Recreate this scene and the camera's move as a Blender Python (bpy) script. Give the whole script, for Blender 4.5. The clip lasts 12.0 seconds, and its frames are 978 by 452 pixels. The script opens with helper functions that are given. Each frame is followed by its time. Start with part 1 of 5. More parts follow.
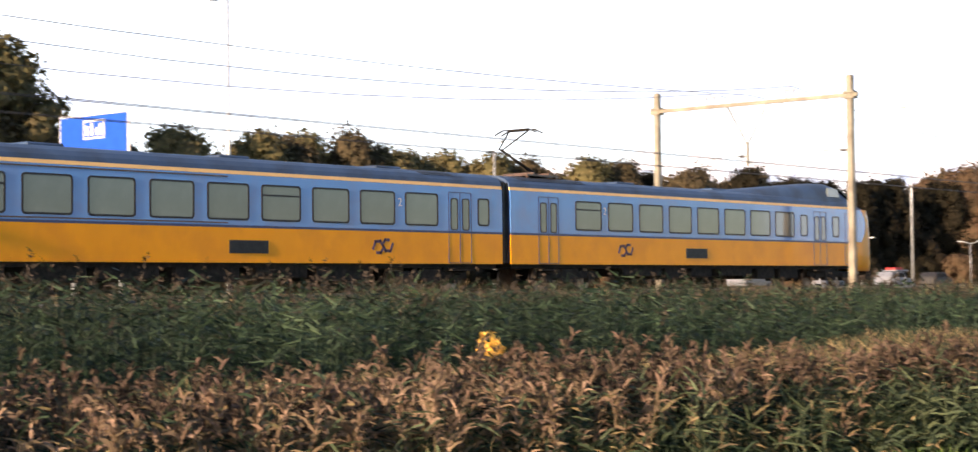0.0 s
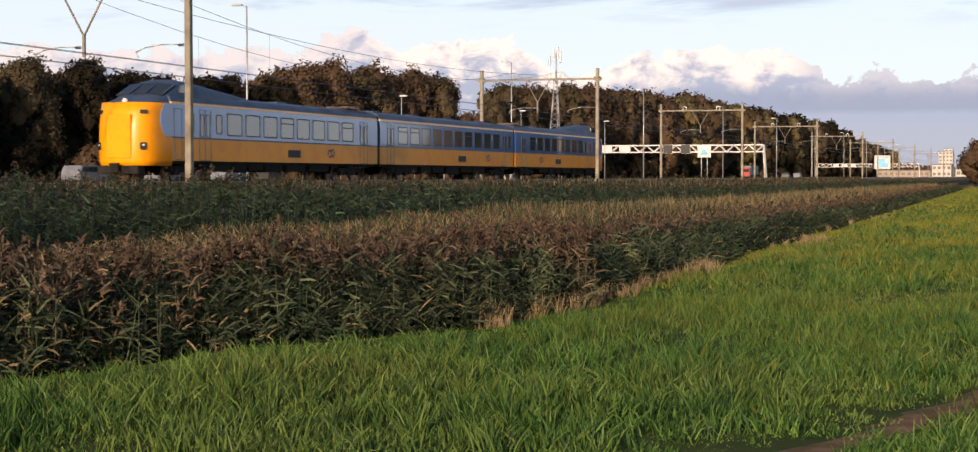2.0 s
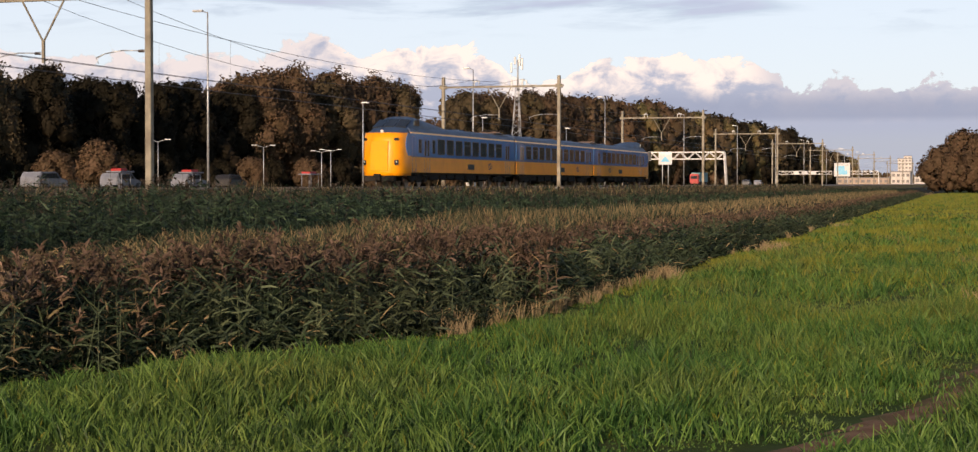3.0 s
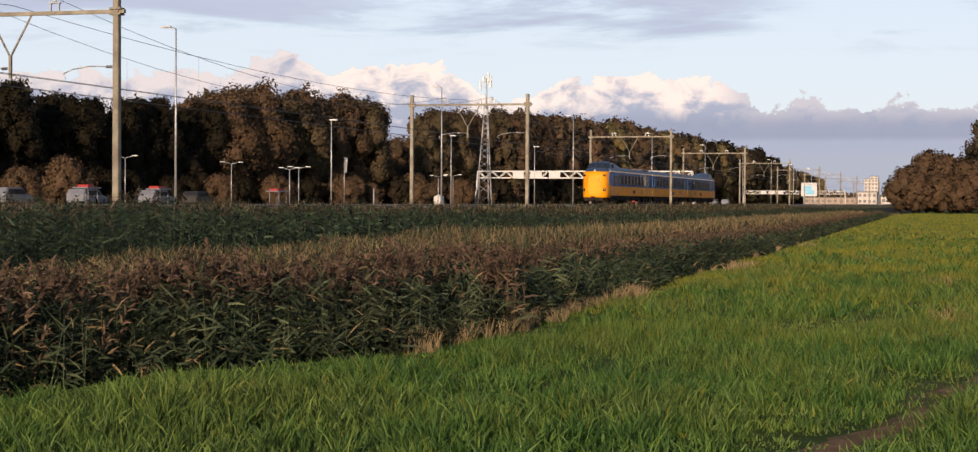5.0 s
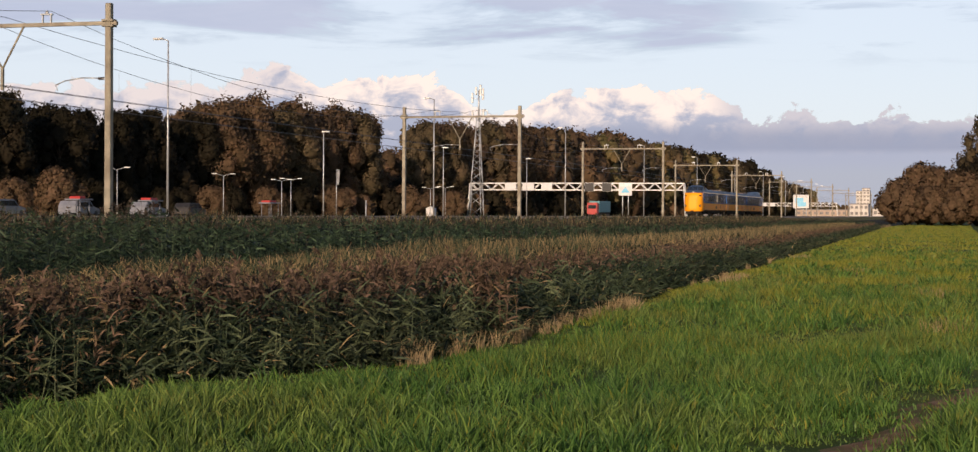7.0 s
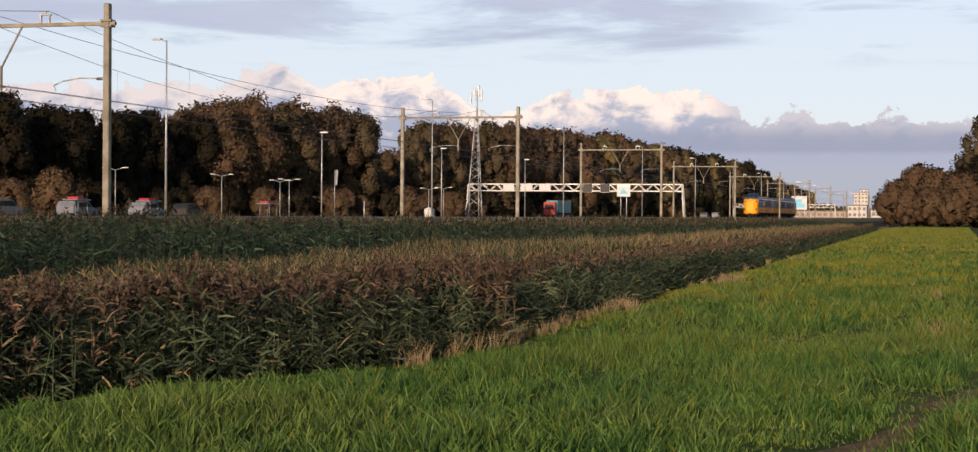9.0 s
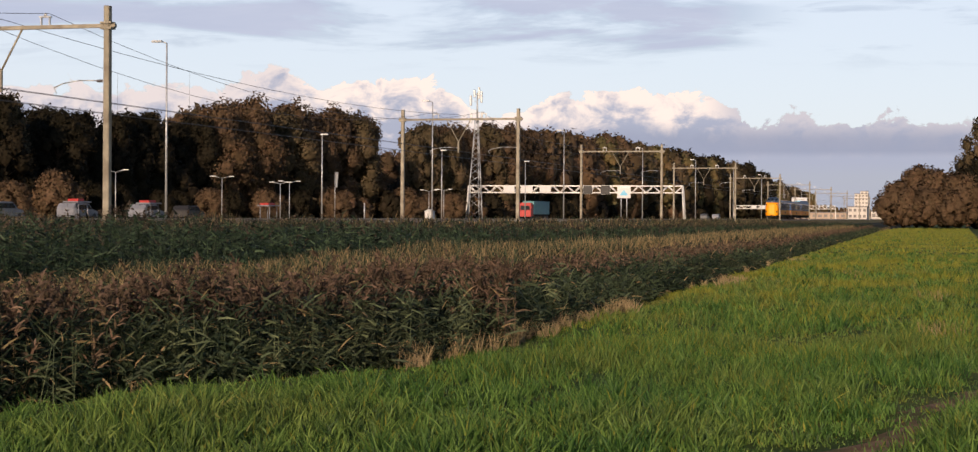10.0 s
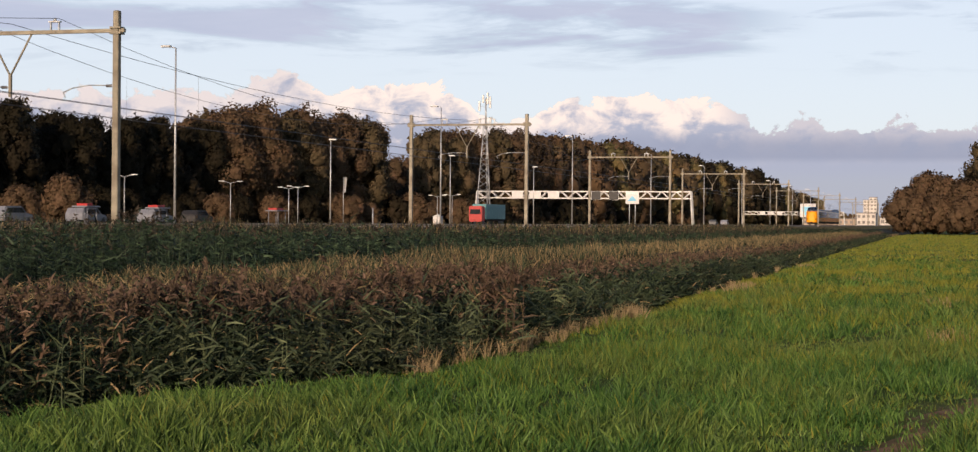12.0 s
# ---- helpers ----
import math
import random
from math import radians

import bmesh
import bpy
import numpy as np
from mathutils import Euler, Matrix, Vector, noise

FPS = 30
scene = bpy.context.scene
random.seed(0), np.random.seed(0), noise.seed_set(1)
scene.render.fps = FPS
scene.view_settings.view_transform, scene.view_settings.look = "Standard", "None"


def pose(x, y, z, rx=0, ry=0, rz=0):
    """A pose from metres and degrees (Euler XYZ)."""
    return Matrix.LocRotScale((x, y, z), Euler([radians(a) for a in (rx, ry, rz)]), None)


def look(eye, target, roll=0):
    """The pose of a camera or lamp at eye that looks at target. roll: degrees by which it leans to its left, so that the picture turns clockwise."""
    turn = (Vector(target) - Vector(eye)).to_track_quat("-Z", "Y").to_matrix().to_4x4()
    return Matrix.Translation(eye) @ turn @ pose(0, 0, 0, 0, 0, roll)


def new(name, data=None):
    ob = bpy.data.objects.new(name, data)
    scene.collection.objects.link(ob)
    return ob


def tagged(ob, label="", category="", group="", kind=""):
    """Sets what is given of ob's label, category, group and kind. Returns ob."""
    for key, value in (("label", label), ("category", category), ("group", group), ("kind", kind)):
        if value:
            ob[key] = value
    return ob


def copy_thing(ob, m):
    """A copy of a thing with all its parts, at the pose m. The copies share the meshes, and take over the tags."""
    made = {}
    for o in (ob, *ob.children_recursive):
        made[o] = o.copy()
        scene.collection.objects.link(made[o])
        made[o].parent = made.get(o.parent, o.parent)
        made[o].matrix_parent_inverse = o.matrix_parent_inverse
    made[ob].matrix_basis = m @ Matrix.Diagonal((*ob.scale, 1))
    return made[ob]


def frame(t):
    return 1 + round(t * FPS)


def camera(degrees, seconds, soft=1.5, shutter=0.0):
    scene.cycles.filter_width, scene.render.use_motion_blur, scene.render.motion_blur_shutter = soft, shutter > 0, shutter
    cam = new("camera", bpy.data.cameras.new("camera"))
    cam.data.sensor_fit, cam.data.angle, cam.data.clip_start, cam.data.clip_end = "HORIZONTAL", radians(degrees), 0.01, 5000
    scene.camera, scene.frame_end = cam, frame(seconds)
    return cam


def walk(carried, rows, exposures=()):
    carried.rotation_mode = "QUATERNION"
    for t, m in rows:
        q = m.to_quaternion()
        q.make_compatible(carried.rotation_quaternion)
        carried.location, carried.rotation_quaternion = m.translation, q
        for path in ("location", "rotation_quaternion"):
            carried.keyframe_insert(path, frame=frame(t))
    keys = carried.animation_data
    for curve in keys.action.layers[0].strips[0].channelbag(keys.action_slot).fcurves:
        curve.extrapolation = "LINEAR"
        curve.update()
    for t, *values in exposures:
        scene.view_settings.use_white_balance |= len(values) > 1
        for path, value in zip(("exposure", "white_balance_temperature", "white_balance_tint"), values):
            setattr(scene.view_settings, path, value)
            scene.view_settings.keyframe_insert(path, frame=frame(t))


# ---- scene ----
EYE = 1.65
cam = camera(31.97, 12.0, soft=1.3, shutter=0.11)
# seconds, yaw, pitch, roll of a camera that stands still and pans
PAN = [
    (0.0, 40.08, 1.99, 0.55),
    (0.2, 34.60, 1.14, 0.45),
    (0.4, 30.34, 0.50, 0.55),
    (0.5, 28.47, 0.10, 0.45),
    (0.8, 24.03, -0.58, 0.25),
    (1.0, 22.11, -0.95, 0.25),
    (1.5, 19.04, -1.52, 0.09),
    (2.0, 18.11, -1.66, 0.04),
    (2.5, 17.41, -1.55, -0.04),
    (3.0, 16.82, -1.43, -0.02),
    (5.0, 15.75, -0.82, -0.31),
    (5.5, 15.62, -0.69, -0.34),
    (6.0, 15.50, -0.53, -0.30),
    (6.5, 15.50, -0.44, -0.29),
    (7.0, 15.49, -0.42, -0.34),
    (9.0, 15.43, -0.39, -0.42),
    (9.5, 15.40, -0.37, -0.36),
    (10.0, 15.44, -0.33, -0.36),
    (10.5, 15.46, -0.30, -0.37),
    (11.0, 15.52, -0.23, -0.42),
    (11.5, 15.63, -0.21, -0.42),
    (12.0, 15.72, -0.15, -0.48),
]
walk(cam, [(t, pose(0, 0, EYE, 0, 0, yaw) @ pose(0, 0, 0, 90 + pitch) @ pose(0, 0, 0, 0, 0, -roll)) for t, yaw, pitch, roll in PAN],
     exposures=[(0.0, 1.66, 7250, 19), (0.2, 1.10, 7250, 19), (0.5, 0.66, 7150, 19), (1.0, 0.60, 7100, 19), (1.5, 0.62, 7050, 19), (2.0, 0.50, 7050, 19), (2.5, 0.42, 7050, 19), (5.0, 0.32, 7000, 19), (12.0, 0.30, 7000, 19)])

# ---------------------------------------------------------------- light
SUN_EL, SUN_AZ = radians(13), radians(176.5)      # azimuth clockwise from +y: behind the camera
world = bpy.data.worlds.new("world")
scene.world = world
world.use_nodes = True
wn = world.node_tree
sky = wn.nodes.new("ShaderNodeTexSky")
sky.sky_type, sky.sun_disc = "NISHITA", False
sky.sun_elevation, sky.sun_rotation = SUN_EL, SUN_AZ
sky.air_density, sky.dust_density, sky.ozone_density = 1.0, 0.6, 3.0
wn.links.new(sky.outputs[0], wn.nodes["Background"].inputs[0])
wn.nodes["Background"].inputs[1].default_value = 0.090
sun = new("sun", bpy.data.lights.new("sun", "SUN"))
sun.data.energy, sun.data.angle, sun.data.color = 3.7, radians(0.6), (1.0, 0.80, 0.59)
sdir = Vector((math.sin(SUN_AZ) * math.cos(SUN_EL), math.cos(SUN_AZ) * math.cos(SUN_EL), math.sin(SUN_EL)))
sun.matrix_world = look(sdir * 50, (0, 0, 0))


# ---------------------------------------------------------------- materials
def nodes_of(name):
    m = bpy.data.materials.new(name)
    m.use_nodes = True
    nt = m.node_tree
    return m, nt, nt.nodes["Principled BSDF"]


def surface(name, a, b=None, scale=3.0, rough=0.6, metal=0.0, bump=0.0, bump_scale=30.0, island=0.0, obj=0.0, c=None, c_scale=0.6, spec=None, lo=0.4, hi=0.62, coat=0.0, trans=0.0):
    """Two colours mixed by fine noise, a third by broad noise, with variation by island or object, and relief."""
    m, nt, bsdf = nodes_of(name)
    N, Lk = nt.nodes.new, nt.links.new
    geo = N("ShaderNodeTexCoord")
    n1 = N("ShaderNodeTexNoise")
    n1.inputs["Scale"].default_value, n1.inputs["Detail"].default_value = scale, 6
    Lk(geo.outputs["Object"], n1.inputs["Vector"])
    ramp = N("ShaderNodeMapRange")
    ramp.inputs[1].default_value, ramp.inputs[2].default_value = lo, hi
    Lk(n1.outputs[0], ramp.inputs[0])
    mix = N("ShaderNodeMixRGB")
    mix.inputs[1].default_value, mix.inputs[2].default_value = (*a, 1), (*(b or a), 1)
    Lk(ramp.outputs[0], mix.inputs[0])
    out = mix.outputs[0]
    if c:
        n2 = N("ShaderNodeTexNoise")
        n2.inputs["Scale"].default_value, n2.inputs["Detail"].default_value = c_scale, 4
        Lk(geo.outputs["Object"], n2.inputs["Vector"])
        r2 = N("ShaderNodeMapRange")
        r2.inputs[1].default_value, r2.inputs[2].default_value = 0.47, 0.64
        Lk(n2.outputs[0], r2.inputs[0])
        mc = N("ShaderNodeMixRGB")
        mc.inputs[2].default_value = (*c, 1)
        Lk(r2.outputs[0], mc.inputs[0])
        Lk(out, mc.inputs[1])
        out = mc.outputs[0]
    if island or obj:
        rnd = N("ShaderNodeNewGeometry").outputs["Random Per Island"] if island else N("ShaderNodeObjectInfo").outputs["Random"]
        k = island or obj
        mr = N("ShaderNodeMapRange")
        mr.inputs[3].default_value, mr.inputs[4].default_value = 1 - k, 1 + k
        Lk(rnd, mr.inputs[0])
        hsv = N("ShaderNodeHueSaturation")
        Lk(mr.outputs[0], hsv.inputs["Value"])
        mh = N("ShaderNodeMapRange")
        mh.inputs[3].default_value, mh.inputs[4].default_value = 0.5 + 0.04 * k, 0.5 - 0.04 * k
        Lk(rnd, mh.inputs[0])
        Lk(mh.outputs[0], hsv.inputs["Hue"])
        Lk(out, hsv.inputs["Color"])
        out = hsv.outputs[0]
    Lk(out, bsdf.inputs["Base Color"])
    bsdf.inputs["Roughness"].default_value, bsdf.inputs["Metallic"].default_value = rough, metal
    if spec is not None:
        bsdf.inputs["Specular IOR Level"].default_value = spec
    if coat:
        bsdf.inputs["Coat Weight"].default_value = coat
        bsdf.inputs["Coat Roughness"].default_value = 0.06
        bsdf.inputs["Coat IOR"].default_value = 1.55
    if trans:
        tl, ad = N("ShaderNodeBsdfTranslucent"), N("ShaderNodeMixShader")
        Lk(out, tl.inputs[0])
        ad.inputs[0].default_value = trans
        Lk(bsdf.outputs[0], ad.inputs[1])
        Lk(tl.outputs[0], ad.inputs[2])
        Lk(ad.outputs[0], nt.nodes["Material Output"].inputs[0])
    if bump:
        nb, bp = N("ShaderNodeTexNoise"), N("ShaderNodeBump")
        nb.inputs["Scale"].default_value, nb.inputs["Detail"].default_value = bump_scale, 5
        Lk(geo.outputs["Object"], nb.inputs["Vector"])
        bp.inputs["Strength"].default_value, bp.inputs["Distance"].default_value = bump, 0.02
        Lk(nb.outputs[0], bp.inputs["Height"])
        Lk(bp.outputs[0], bsdf.inputs["Normal"])
    return m


M = {
    "soil": surface("meadow_soil", (0.030, 0.054, 0.010), (0.046, 0.074, 0.015), 2.2, 0.95, bump=0.8, bump_scale=14, c=(0.085, 0.098, 0.024), c_scale=0.25, spec=0.1),
    "dirt": surface("trodden_dirt", (0.16, 0.090, 0.052), (0.23, 0.14, 0.085), 5, 0.95, bump=0.7, c=(0.09, 0.085, 0.03), c_scale=2.0, spec=0.1),
    "verge": surface("dry_verge", (0.10, 0.085, 0.035), (0.17, 0.13, 0.06), 0.8, 0.95, bump=0.7, bump_scale=6, c=(0.06, 0.075, 0.025), c_scale=0.15, spec=0.1),
    "asphalt": surface("asphalt", (0.045, 0.045, 0.05), (0.065, 0.063, 0.062), 8, 0.85, bump=0.3, c=(0.08, 0.078, 0.075), c_scale=0.2),
    "ballast": surface("ballast", (0.12, 0.10, 0.085), (0.26, 0.23, 0.20), 9, 0.9, bump=1.0, bump_scale=18, c=(0.10, 0.07, 0.05), c_scale=0.8),
    "concrete": surface("concrete", (0.34, 0.33, 0.31), (0.46, 0.45, 0.42), 4, 0.8, bump=0.3, c=(0.24, 0.23, 0.21), c_scale=1.2),
    "rail": surface("rail_steel", (0.22, 0.15, 0.11), (0.30, 0.24, 0.20), 6, 0.45, metal=0.8),
    "portal": surface("weathered_portal_paint", (0.21, 0.19, 0.145), (0.28, 0.255, 0.195), 2.5, 0.6, bump=0.1, c=(0.16, 0.135, 0.10), c_scale=1.0, obj=0.06),
    "galv": surface("galvanised_steel", (0.38, 0.40, 0.42), (0.52, 0.54, 0.55), 6, 0.45, metal=0.5, obj=0.08),
    "white": surface("white_painted_steel", (0.66, 0.66, 0.64), (0.78, 0.78, 0.76), 3, 0.45, c=(0.55, 0.54, 0.52), c_scale=0.7),
    "wire": surface("copper_wire", (0.06, 0.055, 0.05), (0.10, 0.085, 0.07), 3, 0.5, metal=0.6),
    "insul": surface("insulator_brown", (0.07, 0.045, 0.035), (0.10, 0.06, 0.05), 4, 0.3),
    "black": surface("black_rubber", (0.012, 0.012, 0.014), (0.022, 0.022, 0.024), 5, 0.55),
    "yellow": surface("yellow_car_paint", (0.94, 0.355, 0.006), (0.90, 0.335, 0.006), 1.2, 0.34, c=(0.84, 0.305, 0.010), c_scale=0.9, spec=0.25, coat=0.08),
    "blue": surface("light_blue_car_paint", (0.090, 0.265, 0.62), (0.084, 0.250, 0.59), 1.0, 0.16, c=(0.108, 0.230, 0.52), c_scale=0.8, spec=0.4, coat=0.6),
    "navy": surface("dark_blue_roof_paint", (0.046, 0.082, 0.155), (0.056, 0.095, 0.17), 1.5, 0.5, c=(0.04, 0.060, 0.10), c_scale=0.7, spec=0.3),
    "line": surface("dark_blue_line", (0.03, 0.045, 0.13), (0.04, 0.055, 0.14), 2, 0.4),
    "pane": surface("carriage_window_glass", (0.070, 0.092, 0.100), (0.095, 0.118, 0.125), 0.6, 0.06, spec=0.8, obj=0.15, coat=0.6),
    "dark_pane": surface("dark_window_glass", (0.02, 0.025, 0.03), (0.03, 0.035, 0.04), 0.8, 0.15, spec=0.5),
    "under": surface("sooty_underframe", (0.012, 0.011, 0.010), (0.028, 0.024, 0.020), 5, 0.85, bump=0.3, spec=0.2),
    "logo_blue": surface("dark_mark_paint", (0.10, 0.055, 0.10), (0.12, 0.06, 0.10), 4, 0.5),
    "lamp_glass": surface("headlamp_glass", (0.55, 0.55, 0.5), (0.7, 0.7, 0.66), 6, 0.1, spec=0.8),
    "sign_blue": surface("blue_sign_sheet", (0.006, 0.07, 0.48), (0.008, 0.08, 0.52), 2, 0.45, spec=0.3),
    "car_white": surface("white_car_paint", (0.16, 0.175, 0.21), (0.21, 0.225, 0.26), 2, 0.3, spec=0.5),
    "sign_white": surface("white_sign_sheet", (0.54, 0.55, 0.56), (0.60, 0.60, 0.60), 2, 0.5, spec=0.3),
    "sign_cyan": surface("light_blue_poster", (0.10, 0.42, 0.66), (0.16, 0.50, 0.72), 2, 0.4),
    "red": surface("red_fascia", (0.36, 0.022, 0.020), (0.42, 0.030, 0.026), 2, 0.5),
    "teal": surface("teal_tarpaulin", (0.07, 0.22, 0.25), (0.10, 0.27, 0.30), 1.5, 0.55),
    "silver": surface("silver_car_paint", (0.06, 0.066, 0.075), (0.08, 0.086, 0.095), 2, 0.35, metal=0.3),
    "plaster": surface("pale_plaster", (0.52, 0.49, 0.455), (0.60, 0.57, 0.53), 0.4, 0.8),
    "cream": surface("peach_stripe", (0.85, 0.52, 0.20), (0.78, 0.47, 0.18), 2, 0.4),
    "cream_wall": surface("cream_wall", (0.36, 0.28, 0.22), (0.44, 0.35, 0.28), 0.4, 0.8),
    "far_roof": surface("grey_roofing", (0.16, 0.15, 0.15), (0.22, 0.21, 0.20), 0.5, 0.8),
    "bark": surface("rough_bark", (0.07, 0.05, 0.035), (0.12, 0.09, 0.065), 4, 0.9, bump=0.6),
    "leaf_dark": surface("dark_autumn_leaves", (0.080, 0.064, 0.036), (0.112, 0.085, 0.048), 0.5, 0.75, island=0.25, c=(0.130, 0.092, 0.054), c_scale=0.10, spec=0.1, trans=0.22),
    "leaf_olive": surface("olive_leaves", (0.130, 0.115, 0.052), (0.160, 0.130, 0.062), 0.5, 0.75, island=0.25, c=(0.144, 0.099, 0.046), c_scale=0.10, spec=0.1, trans=0.22),
    "leaf_rust": surface("rust_brown_leaves", (0.122, 0.081, 0.048), (0.098, 0.067, 0.041), 0.5, 0.75, island=0.25, c=(0.130, 0.080, 0.045), c_scale=0.12, spec=0.1, trans=0.22),
    "reed_leaf": surface("reed_leaf", (0.011, 0.022, 0.012), (0.044, 0.066, 0.035), 1.2, 0.6, island=0.8, c=(0.032, 0.042, 0.023), c_scale=0.35, spec=0.15, trans=0.10),
    "reed_green": surface("deep_green_reed_leaf", (0.004, 0.012, 0.008), (0.046, 0.078, 0.042), 1.2, 0.6, island=0.85, c=(0.014, 0.026, 0.015), c_scale=0.3, spec=0.15, trans=0.10),
    # lit copy of reed_leaf: its paler olive paints sun on the front sprays
    "reed_sunlit": surface("pale_olive_reed_leaf", (0.052, 0.072, 0.038), (0.098, 0.122, 0.064), 1.5, 0.6, island=0.45, spec=0.15, trans=0.12),
    "reed_dry": surface("dry_reed_straw", (0.18, 0.135, 0.068), (0.25, 0.19, 0.10), 2, 0.7, island=0.4, spec=0.15, trans=0.15),
    "plume": surface("brown_reed_plume", (0.086, 0.061, 0.043), (0.165, 0.116, 0.080), 1.5, 0.9, island=0.5, c=(0.075, 0.054, 0.040), c_scale=0.4, spec=0.05, trans=0.2),
    # lit copy of plume: strong sun is put into this tan
    "plume_sunlit": surface("tan_reed_plume", (0.17, 0.118, 0.078), (0.27, 0.19, 0.125), 1.5, 0.9, island=0.4, spec=0.05, trans=0.25),
    "plume_dark": surface("dull_grey_brown_plume", (0.034, 0.029, 0.023), (0.068, 0.055, 0.043), 1.5, 0.9, island=0.5, spec=0.05, trans=0.15),
    "grass": surface("grass_blade", (0.056, 0.132, 0.029), (0.098, 0.190, 0.040), 0.9, 0.5, island=0.6, c=(0.118, 0.180, 0.042), c_scale=0.3, spec=0.2, trans=0.35),
    # yellower blades, lightened so that their colour also carries sun on the meadow
    "grass_yellow_lit": surface("yellowing_grass_blade", (0.172, 0.195, 0.028), (0.230, 0.235, 0.036), 0.9, 0.5, island=0.22, c=(0.195, 0.205, 0.045), c_scale=0.3, spec=0.2, trans=0.35),
    # ditch ground, near black: the shade between the reeds is painted into it
    "mud": surface("dark_ditch_mud", (0.014, 0.014, 0.009), (0.026, 0.024, 0.014), 3, 0.9, bump=0.5, c=(0.02, 0.026, 0.010), c_scale=0.5, spec=0.1),
    # shaded copy of the leaf colours: the wood's shade is in this blackish green
    "leaf_shaded": surface("blackish_green_leaves", (0.020, 0.018, 0.011), (0.030, 0.025, 0.015), 0.5, 0.75, island=0.25, c=(0.034, 0.026, 0.016), c_scale=0.10, spec=0.1, trans=0.3),
    "straw": surface("pinkish_dry_grass", (0.27, 0.20, 0.11), (0.35, 0.27, 0.15), 3, 0.8, island=0.3, spec=0.1, trans=0.2),
    "marigold": surface("orange_yellow_blossom", (0.80, 0.42, 0.06), (0.85, 0.52, 0.10), 4, 0.7, island=0.25, trans=0.3),
}


# ---------------------------------------------------------------- mesh helpers
def box(bm, x0, x1, y0, y1, z0, z1, m=None):
    vs = [bm.verts.new((x, y, z)) for z in (z0, z1) for y in (y0, y1) for x in (x0, x1)]
    if m:
        for v in vs:
            v.co = m @ v.co
    for f in ((0, 2, 3, 1), (4, 5, 7, 6), (0, 1, 5, 4), (2, 6, 7, 3), (0, 4, 6, 2), (1, 3, 7, 5)):
        bm.faces.new([vs[i] for i in f])
    return vs


def tube(bm, a, b, r0, r1=None, n=8, caps=True):
    """A round bar from a to b."""
    a, b = Vector(a), Vector(b)
    q = (b - a).to_track_quat("Z", "Y")
    r1 = r0 if r1 is None else r1
    rings = []
    for p, r in ((a, r0), (b, r1)):
        rings.append([bm.verts.new(p + q @ Vector((r * math.cos(2 * math.pi * i / n), r * math.sin(2 * math.pi * i / n), 0))) for i in range(n)])
    for i in range(n):
        f = bm.faces.new((rings[0][i], rings[0][(i + 1) % n], rings[1][(i + 1) % n], rings[1][i]))
        f.smooth = True
    if caps:
        bm.faces.new(rings[0][::-1])
        bm.faces.new(rings[1])


def prism(bm, outline, y0, y1, caps=True):
    """An (x, z) outline drawn out along y."""
    a = [bm.verts.new((x, y0, z)) for x, z in outline]
    b = [bm.verts.new((x, y1, z)) for x, z in outline]
    n = len(outline)
    for i in range(n):
        bm.faces.new((a[i], a[(i + 1) % n], b[(i + 1) % n], b[i]))
    if caps:
        bm.faces.new(a[::-1])
        bm.faces.new(b)


def soften(bm, w=0.02, seg=2):
    bmesh.ops.recalc_face_normals(bm, faces=bm.faces)
    bmesh.ops.bevel(bm, geom=[e for e in bm.edges if len(e.link_faces) == 2 and e.calc_face_angle(0) > 0.6], offset=w, segments=seg, affect="EDGES", clamp_overlap=True)


def mesh_of(name, bm, material):
    bmesh.ops.recalc_face_normals(bm, faces=bm.faces)
    me = bpy.data.meshes.new(name)
    bm.to_mesh(me)
    bm.free()
    me.materials.append(material)
    return me


def part(name, bm, material, parent=None, label=""):
    """Links a bmesh as one mesh object under a thing or a part."""
    ob = new(name, mesh_of(name, bm, material))
    ob.parent = parent
    if label:
        ob["label"] = label
    return ob


def again(ob, dx=0, dy=0, dz=0, mirror=False):
    """A further piece on the same mesh, moved (and turned half round about z)."""
    o = new(ob.name.split(".")[0], ob.data)
    o.parent = ob.parent
    base = pose(dx, dy, dz, 0, 0, 180 if mirror else 0)
    o.matrix_basis = base
    if ob.get("label"):
        o["label"] = ob["label"]
    return o


def thing(name, label, category, group="", kind="", at=None):
    e = new(name)
    e.empty_display_size = 0.3
    tagged(e, label, category, group, kind)
    if at is not None:
        e.matrix_basis = at
    return e


def B():
    return bmesh.new()


def raw(name, verts, tris, mats, mat_index=None, smooth=False):
    """A mesh from arrays."""
    me = bpy.data.meshes.new(name)
    verts, tris = np.asarray(verts, np.float32), np.asarray(tris, np.int32)
    me.vertices.add(len(verts))
    me.vertices.foreach_set("co", verts.ravel())
    me.loops.add(tris.size)
    me.loops.foreach_set("vertex_index", tris.ravel())
    me.polygons.add(len(tris))
    me.polygons.foreach_set("loop_start", np.arange(0, tris.size, tris.shape[1], dtype=np.int32))
    for m in mats:
        me.materials.append(m)
    if mat_index is not None:
        me.polygons.foreach_set("material_index", np.asarray(mat_index, np.int32))
    me.update(calc_edges=True)
    me.validate()
    return me


# ---------------------------------------------------------------- ground
def smooth(a, b, t):
    t = np.clip((t - a) / (b - a), 0, 1)
    return t * t * (3 - 2 * t)


